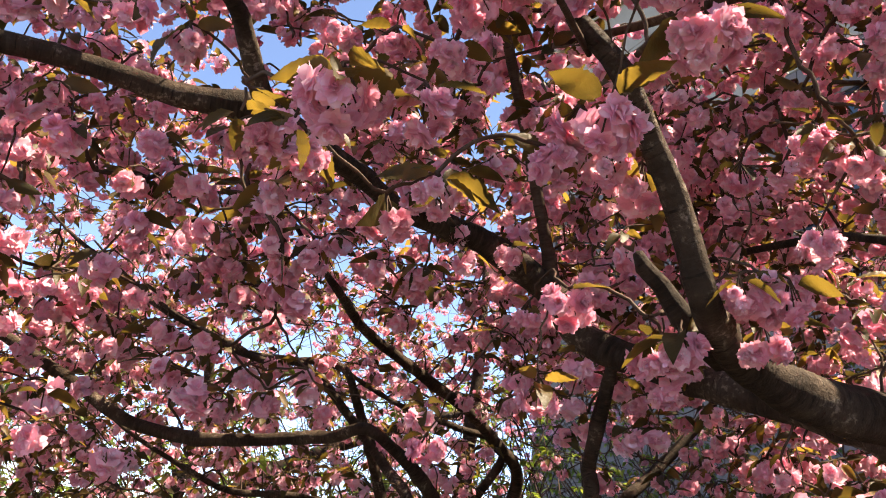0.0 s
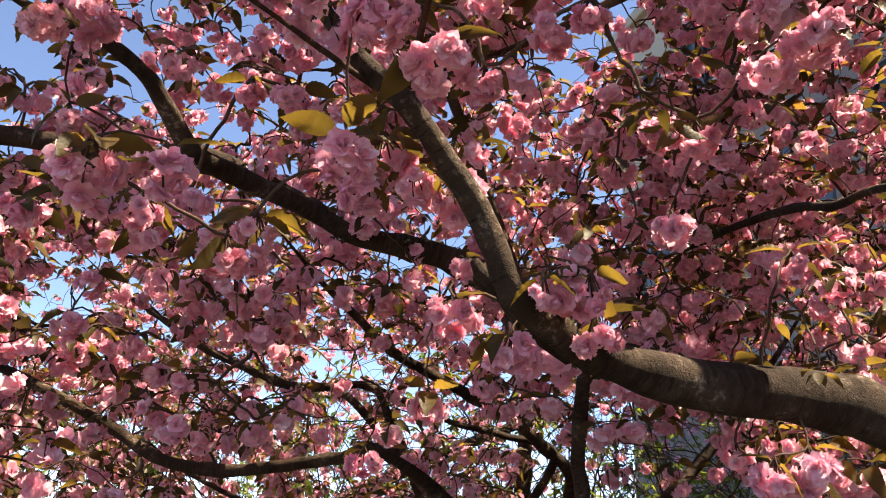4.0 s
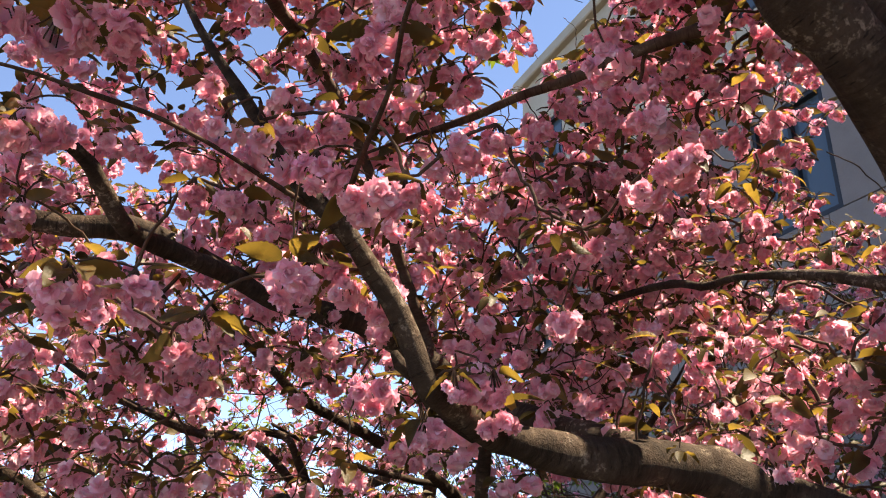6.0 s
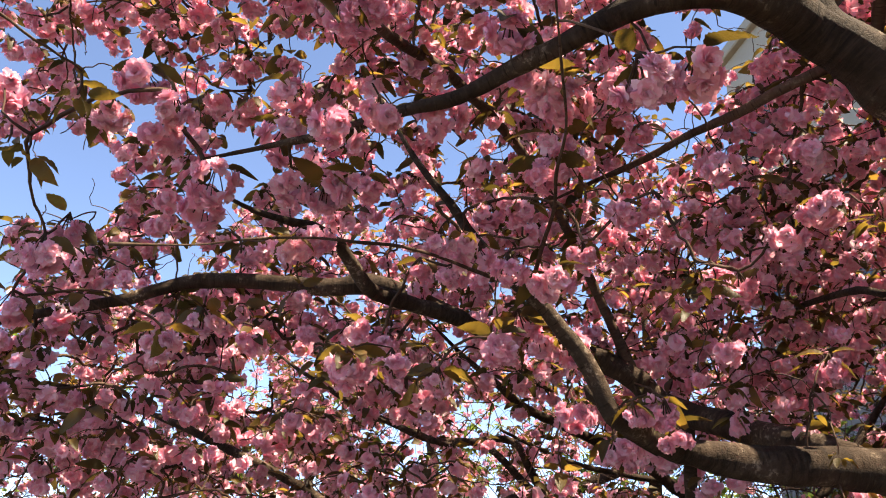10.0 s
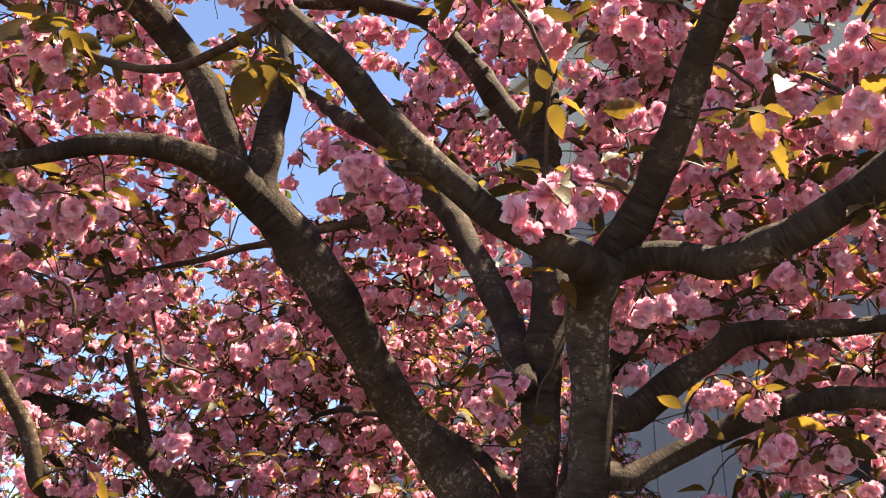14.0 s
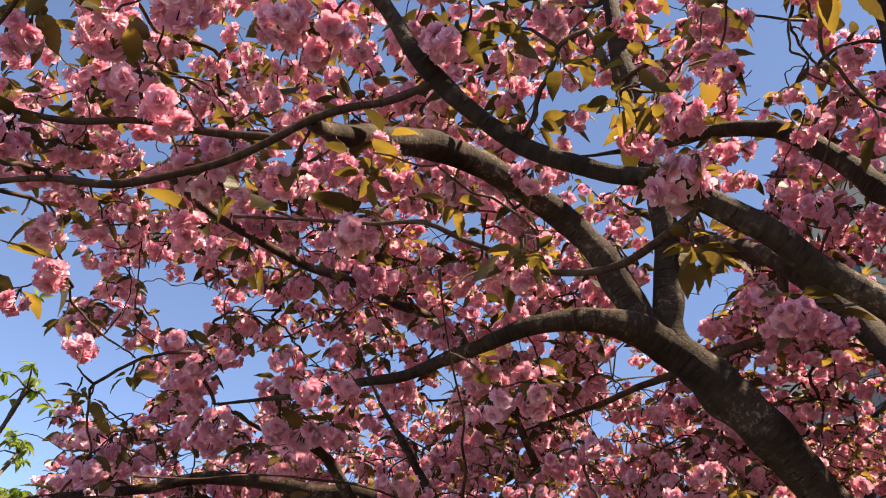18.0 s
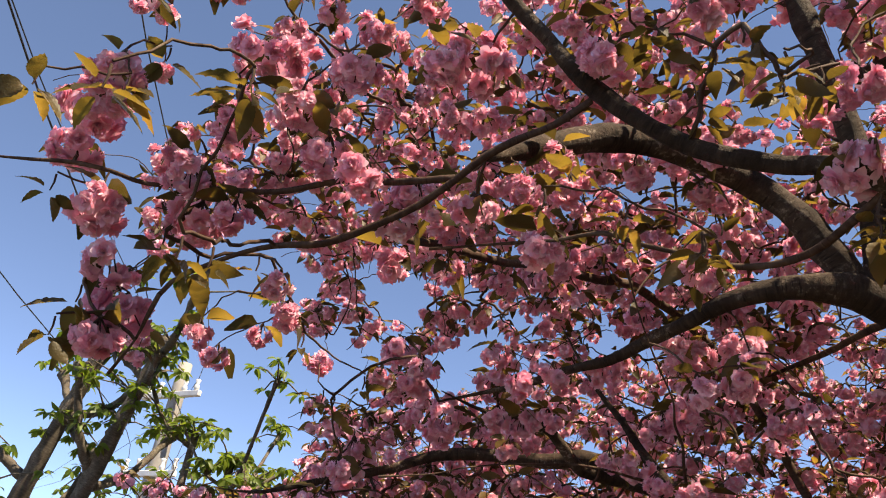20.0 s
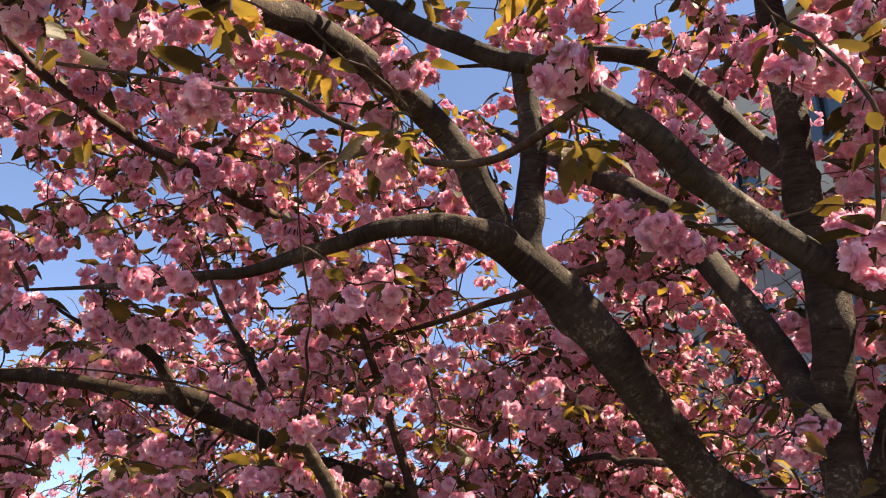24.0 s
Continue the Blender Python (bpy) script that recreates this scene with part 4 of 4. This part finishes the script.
def cherry_tree(name, label, limbs, trunk_nodes, near_points, crown, part_count, leaf_share, shapes, spurs=0, tufts=(), leaf_range=(2, 6), bare=0, far_leaves=LEAVES_BACK, sides=3):
    tree = thing(name, trunk_nodes[0][:3], label, "tree", "cherry trees")
    base = Matrix.Translation(Vector(trunk_nodes[0][:3])).inverted()

    def own(nm, me, lab="", m=None, parent=None):
        ob = put(nm, me, parent or tree, lab)
        ob.matrix_parent_inverse = base if parent is None else Matrix()
        if m is not None:
            ob.matrix_basis = m
        return ob

    own("trunk", limb_mesh("trunk", trunk_nodes, BARK, 20, 0.04, 0.10, 1), "short dark grey trunk with rough banded bark")
    for n, (key, nodes) in enumerate(limbs.items()):
        r = max(w[3] for w in nodes)
        big = r > 0.02
        own("limb" if big else "branch", limb_mesh("limb", nodes, BARK if big else TWIG, 16 if r > 0.03 else 10, 0.02, 0.075 if big else 0.12, n + 2))
    pts = np.vstack([near_points[:, :3], crown]) if len(near_points) else crown
    if spurs:
        # short spurs that flower close along the limbs
        along = np.concatenate([spline(v, 0.03) for k, v in limbs.items() if max(w[3] for w in v) < 0.06])
        pick = along[rng.permutation(len(along))[:spurs]]
        d = rng.normal(0, 1, (len(pick), 3)) + np.array([0, -0.2, -0.1])
        d /= np.linalg.norm(d, axis=1)[:, None]
        spur_points = pick[:, :3] + d * (pick[:, 3:] + 0.05)
        spur_points = spur_points[[not sunny(p) for p in spur_points]]
        pts = np.vstack([pts, spur_points[np.linalg.norm(spur_points - np.array((0.80, 0.92, 2.50)), axis=1) > 0.28]])
    stems = np.vstack([pts, np.array([w[:3] for w in tufts])]) if len(tufts) else pts
    hang = stems + np.array([0, 0, 0.035])
    if bare:
        # fine twigs that end without blossom
        tips = crown[rng.integers(0, len(crown), bare)] + rng.normal(0, 0.13, (bare, 3))
        hang = np.vstack([hang, tips[[not before_limb(p, room=0.05) for p in tips]]])
    lines = nearest_growth(limb_nodes(limbs), hang, 0.10, 0.16)
    v, q = tubes(lines if sides > 3 else [w[::2] if len(w) < 6 else w[[0, 2, 3, 5]] for w in lines], sides)
    tagged(own("twig_growth", mesh_quick("twigs", v, q, TWIG)), "thin dark twigs", kind="stuff")
    # clusters near the path are parts; the rest of the crown is joined
    eyes = np.array([tuple(e) for e in CLEAR_PATH])
    far = np.array([np.linalg.norm(eyes - p, axis=1).min() for p in pts])
    order = np.argsort(far)
    chosen = set(order[:part_count].tolist())
    flower_rows, leaf_all, fuller = [], [], FLOWERS_MID + shapes
    leaf_parts = 0
    for x, y, z, sz in tufts:
        spray = own("leaf_spray", mesh_quick("petiole", *tubes([np.array([[0, 0, 0.03, 0.002], [0.003, 0, 0.015, 0.002], [0, 0, 0, 0.0015]])], 4), TWIG), "", Matrix.Translation((x, y, z)))
        for kind, place, turn, size in leaf_rows(np.zeros(3), int(rng.integers(4, 7)), (min(sz, 1.1) * 0.56 if sz < 1.5 else 0.9)):
            own("leaf", LEAF_MESHES[kind % len(LEAF_MESHES)], "", matrix(place, turn, size), spray)
    for k, p in enumerate(pts):
        n = int(rng.integers(4, 6))
        size = near_points[k, 3] / 0.095 * rng.uniform(0.95, 1.05) if k < len(near_points) else rng.uniform(0.78, 1.06)
        n = 6 + int((size - 1.1) * 12) if size > 1.1 and k < len(near_points) else n
        n += int(rng.integers(1, 5)) if k in chosen else 0
        rows = blossom_rows(p, n, (0.036 if n > 6 else 0.029) * size)
        leaves = leaf_rows(p + np.array([0, 0, 0.03]), int(rng.integers(*leaf_range))) if rng.random() < leaf_share else []
        if k in chosen:
            st = [np.array([[*(p + (0, 0, 0.035)), 0.0016], [*((p + r[1]) / 2 + (0, 0, 0.012)), 0.0011], [*(r[1] - r[2][:, 2] * 0.006), 0.0013]]) - np.array([*p, 0]) for r in rows]
            v, q = tubes(st, 4)
            cl = own("blossom", mesh_quick("stalks", v, q, TWIG), "", Matrix.Translation(Vector(p)))
            for kind, place, turn, sz in rows:
                own("flower", FLOWER_MESHES[kind % len(FLOWER_MESHES)], "", matrix(place - p, turn, sz * 0.88 * min(size, 1.12)), cl)
            for kind, place, turn, sz in leaves:
                if leaf_parts < 290:
                    own("leaf", LEAF_MESHES[kind % len(LEAF_MESHES)], "", matrix(place, turn, sz))
                    leaf_parts += 1
                else:
                    leaf_all.append((kind % len(far_leaves), place, turn, sz))
        else:
            flower_rows += [(a % len(FLOWERS_MID) if far[k] < 1.95 else len(FLOWERS_MID) + a % len(shapes), b, c, d * 0.93 * min(size, 1.2)) for a, b, c, d in rows]
            leaf_all += [(a % len(far_leaves), b, c, d) for a, b, c, d in leaves]
    v, q = scatter(fuller, flower_rows)
    tagged(own("blossoms", mesh_quick("blossoms", v, q, PETAL)), "dense pink double blossoms", kind="stuff")
    v, q = scatter(far_leaves, leaf_all)
    tagged(own("foliage", mesh_quick("foliage", v, q, LEAF)), "young bronze-green leaves", kind="stuff")
    return tree


near = np.array([p for some in CLUSTERS.values() for p in some if np.linalg.norm(np.array(p[:3]) - (0.80, 0.80, 2.42)) > 0.24
                 and not before_limb(np.array(p[:3]), ARCH_SIGHTS, 0.05)])
cherry_tree("cherry_tree", "cherry tree with dense pink double blossoms and bronze young leaves", BOUGHS,
            [(1.62, 1.30, -0.05, 0.20), (1.62, 1.30, 0.25, 0.155), (1.61, 1.30, 0.8, 0.14), (1.62, 1.32, 1.25, 0.135), (1.63, 1.34, 1.55, 0.11)],
            near, np.vstack([crown_points(2850, (0.6, 2.2, 2.9), (3.0, 1.75, 1.42), 1.85), crown_points(600, (-0.8, 1.9, 3.0), (1.5, 1.3, 1.1), 1.75), crown_points(300, (-1.6, 2.6, 2.35), (1.3, 1.0, 0.65), 2.0, True, 1.7), crown_points(330, (0.4, 0.5, 3.5), (1.6, 1.2, 1.0), 1.3),
                             crown_points(90, (2.2, 0.7, 2.6), (0.8, 1.2, 0.6), 1.1, True, 2.15), crown_points(430, (2.3, 0.25, 3.15), (1.1, 1.4, 0.85), 1.2), crown_points(150, (2.5, 0.9, 3.3), (0.9, 1.0, 0.7), 1.4), crown_points(50, (1.95, 0.55, 3.4), (0.6, 0.6, 0.5), 1.3), crown_points(480, (2.3, 3.0, 2.6), (1.4, 1.5, 1.3), 2.0), crown_points(170, (1.9, 1.9, 3.7), (0.7, 0.7, 0.6), 1.9), crown_points(120, (2.3, 2.3, 2.9), (0.6, 0.6, 0.5), 1.9), crown_points(120, (0.8, 2.6, 3.0), (0.6, 0.7, 0.5), 1.9), crown_points(90, (0.0, 2.4, 3.3), (0.6, 0.6, 0.5), 1.9), crown_points(110, (1.2, 3.0, 3.5), (0.6, 0.6, 0.5), 2.2), crown_points(120, (2.4, 0.7, 3.7), (0.7, 0.7, 0.5), 1.6)]), 290, 0.85, FLOWERS_FAR, 130, [w for some in LEAF_TUFTS.values() for w in some], bare=2200, far_leaves=LEAVES_FAR, sides=4)
cherry_tree("cherry_tree", "second cherry tree in full pink bloom behind the first", BACK_BOUGHS,
            [(0.6, 5.2, -0.05, 0.19), (0.6, 5.2, 0.3, 0.14), (0.62, 5.18, 0.8, 0.12), (0.66, 5.2, 1.2, 0.07), (0.75, 5.3, 1.8, 0.05), (0.8, 5.4, 2.6, 0.035), (0.8, 5.5, 3.4, 0.02)],
            [], crown_points(3500, (0.5, 4.7, 2.5), (4.4, 1.7, 1.4), 3.0, True, 1.2, True), 0, 1.0, FLOWERS_BACK, leaf_range=(4, 9), bare=900)
FAR_BOUGHS = {"left": [(-1.5, 8.6, 1.2, 0.10), (-2.4, 8.4, 2.0, 0.07), (-3.6, 8.2, 2.6, 0.04), (-4.4, 8.1, 2.9, 0.015)],
              "right": [(-1.5, 8.6, 1.3, 0.10), (-0.4, 8.5, 2.1, 0.07), (1.0, 8.3, 2.7, 0.04), (2.2, 8.2, 3.0, 0.015)],
              "middle": [(-1.5, 8.6, 1.4, 0.09), (-1.3, 8.4, 2.4, 0.06), (-1.4, 8.3, 3.4, 0.03)]}
cherry_tree("cherry_tree", "third pink cherry tree in bloom before the shrubs", FAR_BOUGHS,
            [(-1.5, 8.6, -0.05, 0.22), (-1.5, 8.6, 0.4, 0.16), (-1.5, 8.6, 1.0, 0.14), (-1.5, 8.6, 1.5, 0.11)],
            [], crown_points(1700, (-0.6, 8.4, 2.4), (4.4, 1.6, 2.0), 3.5, False, 1.0, True), 0, 0.3, FLOWERS_REMOTE)

# ---------------------------------------------------------------- ground
# never in view; its tone is set by the light it bounces up
bm = bmesh.new()
bmesh.ops.create_grid(bm, x_segments=60, y_segments=60, size=300)
for v in bm.verts:
    v.co.z = 0.02 * noise.noise(v.co * 0.4) if v.co.length < 60 else 0.0
ground = part("ground", bm, BOUNCE_GROUND, None)
tagged(ground, "plain grey-brown ground under the trees, out of view", "ground", kind="structure")

# ---------------------------------------------------------------- building beside the trees
# Its long wall runs away from the camera; u is along the wall, w out of it.
BUILDING_OUT = radians(72)
wall_normal = Vector((math.sin(BUILDING_OUT), math.cos(BUILDING_OUT), 0))
wall_along = Vector((-math.cos(BUILDING_OUT), math.sin(BUILDING_OUT), 0))
turn = Matrix(((wall_along.x, wall_normal.x, 0, 0), (wall_along.y, wall_normal.y, 0, 0), (0, 0, 1, 0), (0, 0, 0, 1)))
BUILDING_AT = Vector((0.5, -0.4, 0)) + wall_normal * 9.0
building = thing("building", BUILDING_AT, "grey stone office building with pale upper walls and bands of windows", "building")
building.matrix_basis = Matrix.Translation(BUILDING_AT) @ turn
HEIGHT, U0, U1 = 13.7, -14.0, 16.3
STOREYS = [(6.4, 8.4), (10.4, 11.9)]
bm = bmesh.new()
box(bm, (U0, 0.30, 0), (U1, 10, HEIGHT - 0.3))
part("core", bm, PLASTER, building)
bm = bmesh.new()
box(bm, (U0 - 0.2, -0.18, HEIGHT - 0.3), (U1 + 0.2, 10.2, HEIGHT), 0.03)
part("roof_edge", bm, PLASTER, building, "pale roof edge")
bm = bmesh.new()
box(bm, (U0, 0.0, 12.0), (U1, 0.31, HEIGHT - 0.3))
part("parapet", bm, PLASTER, building, "plain pale parapet wall")
# entrance canopy
bm = bmesh.new()
box(bm, (-6, -2.2, 3.75), (4.5, 0.1, 4.05), 0.04)
part("canopy", bm, DARK_METAL, building, "flat dark entrance canopy")
bm = bmesh.new()
box(bm, (-5.9, -2.0, 3.62), (4.4, 0.05, 3.752), 0.02)
part("soffit", bm, DARK_METAL, building)
pane_mesh = None
for lo, hi in STOREYS:
    u = U0 + 0.9
    while u + 1.5 < U1:
        bm = bmesh.new()
        for a, b in (((u, 0.02, lo), (u + 0.07, 0.26, hi)), ((u + 1.33, 0.02, lo), (u + 1.4, 0.26, hi)), ((u + 0.07, 0.02, lo), (u + 1.33, 0.26, lo + 0.07)),
                     ((u + 0.07, 0.02, hi - 0.07), (u + 1.33, 0.26, hi)), ((u + 0.67, 0.05, lo + 0.07), (u + 0.73, 0.24, hi - 0.07))):
            box(bm, a, b)
        win = part("window", bm, DARK_METAL, building)
        for a in (0.07, 0.73):
            bm = bmesh.new()
            box(bm, (u + a, 0.14, lo + 0.07), (u + a + 0.6, 0.16, hi - 0.07))
            part("pane", bm, GLASS, win)
        u += 2.3
# stone slabs between the windows: rows of panels with open joints
slab_meshes = {}


def slab(u0, z0, u1, z1, mat):
    key = (round(u1 - u0, 3), round(z1 - z0, 3), mat.name)
    if key not in slab_meshes:
        bm = bmesh.new()
        box(bm, (0, 0, 0), (key[0] - 0.012, 0.30, key[1] - 0.012), 0.006)
        me = bpy.data.meshes.new("slab")
        bm.to_mesh(me)
        bm.free()
        me.materials.append(mat)
        slab_meshes[key] = me
    put("slab", slab_meshes[key], building, "", Matrix.Translation((u0, 0, z0)))


for z0, z1, mat in ((0, 0.75, CLADDING), (0.75, 1.5, CLADDING), (1.5, 2.25, CLADDING), (2.25, 3.0, CLADDING), (3.0, 3.78, CLADDING), (3.78, 5.12, CLADDING), (5.12, 6.4, CLADDING), (8.4, 9.2, CLADDING), (9.2, 10.4, PLASTER), (11.9, 12.0, PLASTER)):
    u = U0
    while u < U1 - 0.1:
        e = min(u + 1.15, U1)
        slab(u, z0, e, z1, mat)
        u = e
for lo, hi in STOREYS:
    u = U0 + 0.9
    slab(U0, lo, U0 + 0.9, hi, CLADDING if lo < 9 else PLASTER)
    while u + 1.5 < U1:
        slab(u + 1.4, lo, min(u + 2.3, U1), hi, CLADDING if lo < 9 else PLASTER)
        u += 2.3


# ---------------------------------------------------------------- pruned street tree, pole and shrubs
def street_tree(at, height, lean, seed, girth=1.0, limb_count=7):
    r = np.random.default_rng(seed)
    tree = thing("street_tree", at, "pruned street tree with knobbly limbs and tufts of fresh green leaves", "tree", "street trees")
    stem = [(a, b, c, w * girth) for a, b, c, w in
            [(0, 0, -0.05, 0.12), (0.02, 0, 0.4, 0.09), (lean * 0.18, 0.02, height * 0.35, 0.074), (lean * 0.38, 0.03, height * 0.55, 0.068),
             (lean * 0.66, 0.01, height * 0.75, 0.060), (lean * 0.86, 0.0, height * 0.9, 0.050), (lean, 0, height, 0.058)]]
    put("trunk", limb_mesh("trunk", stem, PLANE_BARK, 12, 0.08, 0.14, seed), tree)
    tips = [np.array((lean, 0, height))]
    for k in range(limb_count):
        h = height * r.uniform(0.55, 0.97)
        s = np.array((lean * (h / height) ** 1.6, 0, h))
        a = r.uniform(0, 6.28)
        d = np.array((math.cos(a), math.sin(a), r.uniform(0.2, 1.1)))
        ln = r.uniform(0.3, 0.8)
        mid, end = s + d * ln * 0.5 + (0, 0, -0.05), s + d * ln + (0, 0, 0.25 * ln)
        put("limb", limb_mesh("limb", [(*s, 0.042 * girth), (*mid, 0.030 * girth), (*(mid * 0.25 + end * 0.75), 0.028 * girth), (*end, 0.046 * girth)], PLANE_BARK, 9, 0.04, 0.26, seed + k), tree)
        tips += [end, mid]
    rows, shoots = [], []
    for tip in tips:
        for _ in range(int(r.integers(5, 9))):
            d = np.array((*r.normal(0, 0.7, 2), r.uniform(-0.5, 0.7)))
            e = tip + d * r.uniform(0.08, 0.28)
            shoots.append(np.array([[*tip, 0.008], [*((tip + e) / 2 + (0, 0, 0.03)), 0.006], [*e, 0.004]]))
            rows += [(a % len(LEAVES_FAR), b, c, s) for a, b, c, s in leaf_rows(e, int(r.integers(7, 12)), 1.15)]
    v, q = tubes(shoots, 5)
    tagged(put("shoot_growth", mesh_quick("shoots", v, q, PLANE_BARK), tree), kind="stuff")
    v, q = scatter(LEAVES_FAR, rows)
    tagged(put("foliage", mesh_quick("foliage", v, q, GREEN_LEAF), tree), "tufts of fresh green leaves", kind="stuff")
    return tree


street_tree((-5.33, 2.95, 0), 3.6, 0.95, 3, 1.0, 6)
street_tree((-4.95, 3.15, 0), 3.75, 1.0, 4, 0.95, 8)
street_tree((-3.95, 3.6, 0), 3.15, 0.08, 6, 0.55, 6)
street_tree((-3.80, 3.77, 0), 2.95, 0.2, 9, 0.5, 4)
street_tree((-3.58, 3.85, 0), 2.9, 0.08, 11, 0.42, 3)
street_tree((-2.6, 7.8, 0), 3.2, 0.2, 8, 0.8, 6)

# utility pole with a cross arm, insulators and wires
pole = thing("utility_pole", (-8.8, 7.7, 0), "concrete utility pole with white cross arms and wires", "pole")
put("post", limb_mesh("post", [(0, 0, -0.1, 0.17), (0, 0, 3, 0.15), (0, 0, 5.7, 0.10)], CONCRETE, 14, 0.4, 0.01, 1), pole)
for z, wdt in ((5.1, 0.6), (3.9, 0.55)):
    bm = bmesh.new()
    box(bm, (-wdt, -0.16, z), (wdt, -0.08, z + 0.09), 0.01)
    arm = part("cross_arm", bm, WHITE_METAL, pole, "white cross arm")
    for u in (-0.5, -0.25, 0.25, 0.5):
        if abs(u) < wdt:
            put("insulator", limb_mesh("insulator", [(u, -0.12, z + 0.09, 0.03), (u, -0.12, z + 0.14, 0.045), (u, -0.12, z + 0.2, 0.025), (u, -0.12, z + 0.26, 0.04)], WHITE_METAL, 10, 0.03, 0.0, 1), arm)
for n in range(4):
    o, z = -0.5 + 1.0 * (n % 2), 5.4 if n < 2 else 4.2
    pts = [(o - 16, 9, z + 0.6, 0.005), (o - 8, 4.5, z - 0.1, 0.005), (o, -0.12, z, 0.005), (o + 6, -7, z - 0.5, 0.005), (o + 12, -14, z - 0.2, 0.005)]
    put("wire", limb_mesh("wire", pts, WIRE, 5, 1.0, 0.0, 1), pole)


def shrub(at, size, seed, leaf=0.8):
    """A bushy shrub behind the trees: many stems and small fresh leaves."""
    r = np.random.default_rng(seed)
    ob = thing("shrub", at, "bushy shrub with small fresh yellow-green leaves", "shrub", "shrubs")
    stems, rows = [], []
    for k in range(26):
        d = np.array((*r.normal(0, 0.5, 2), 1.0))
        h = size * r.uniform(0.6, 1.1)
        p = [np.array((*r.normal(0, 0.12, 2), -0.02))]
        for j in range(4):
            p.append(p[-1] + d * h / 4 + r.normal(0, 0.06, 3))
        stems.append(np.array([[*w, 0.014 * (1 - 0.2 * j)] for j, w in enumerate(p)]))
        for w in p[2:]:
            for _ in range(4):
                e = w + r.normal(0, 0.08 * size, 3)
                stems.append(np.array([[*w, 0.005], [*((w + e) / 2 + r.normal(0, 0.03, 3)), 0.004], [*e, 0.003]]))
                rows += [(a % len(LEAVES_BACK), b, c, s) for a, b, c, s in leaf_rows(e, int(r.integers(5, 10)), leaf)]
    v, q = tubes(stems, 5)
    tagged(put("stem_growth", mesh_quick("stems", v, q, TWIG), ob), kind="stuff")
    v, q = scatter(LEAVES_BACK, rows)
    tagged(put("foliage", mesh_quick("foliage", v, q, GREEN_LEAF), ob), "small yellow-green leaves", kind="stuff")


for k, (x, y, s) in enumerate(((2.0, 6.4, 2.6), (3.2, 5.9, 2.8), (1.0, 7.2, 2.7), (4.2, 6.6, 3.0), (-0.4, 7.6, 2.4), (2.6, 7.6, 3.2), (-2.0, 8.2, 2.3), (-3.6, 8.0, 2.2))):
    shrub((x, y, 0), s, 60 + k)

far_row = [(-9, 15, 4.2), (-6, 16, 4.6), (-3, 15.5, 4.0), (0, 16, 4.4), (3, 15, 4.6), (6, 14.5, 4.2), (-12, 13, 4.4)]
for k, (x, y, s) in enumerate(far_row):
    shrub((x, y, 0), s, 80 + k, 1.6)
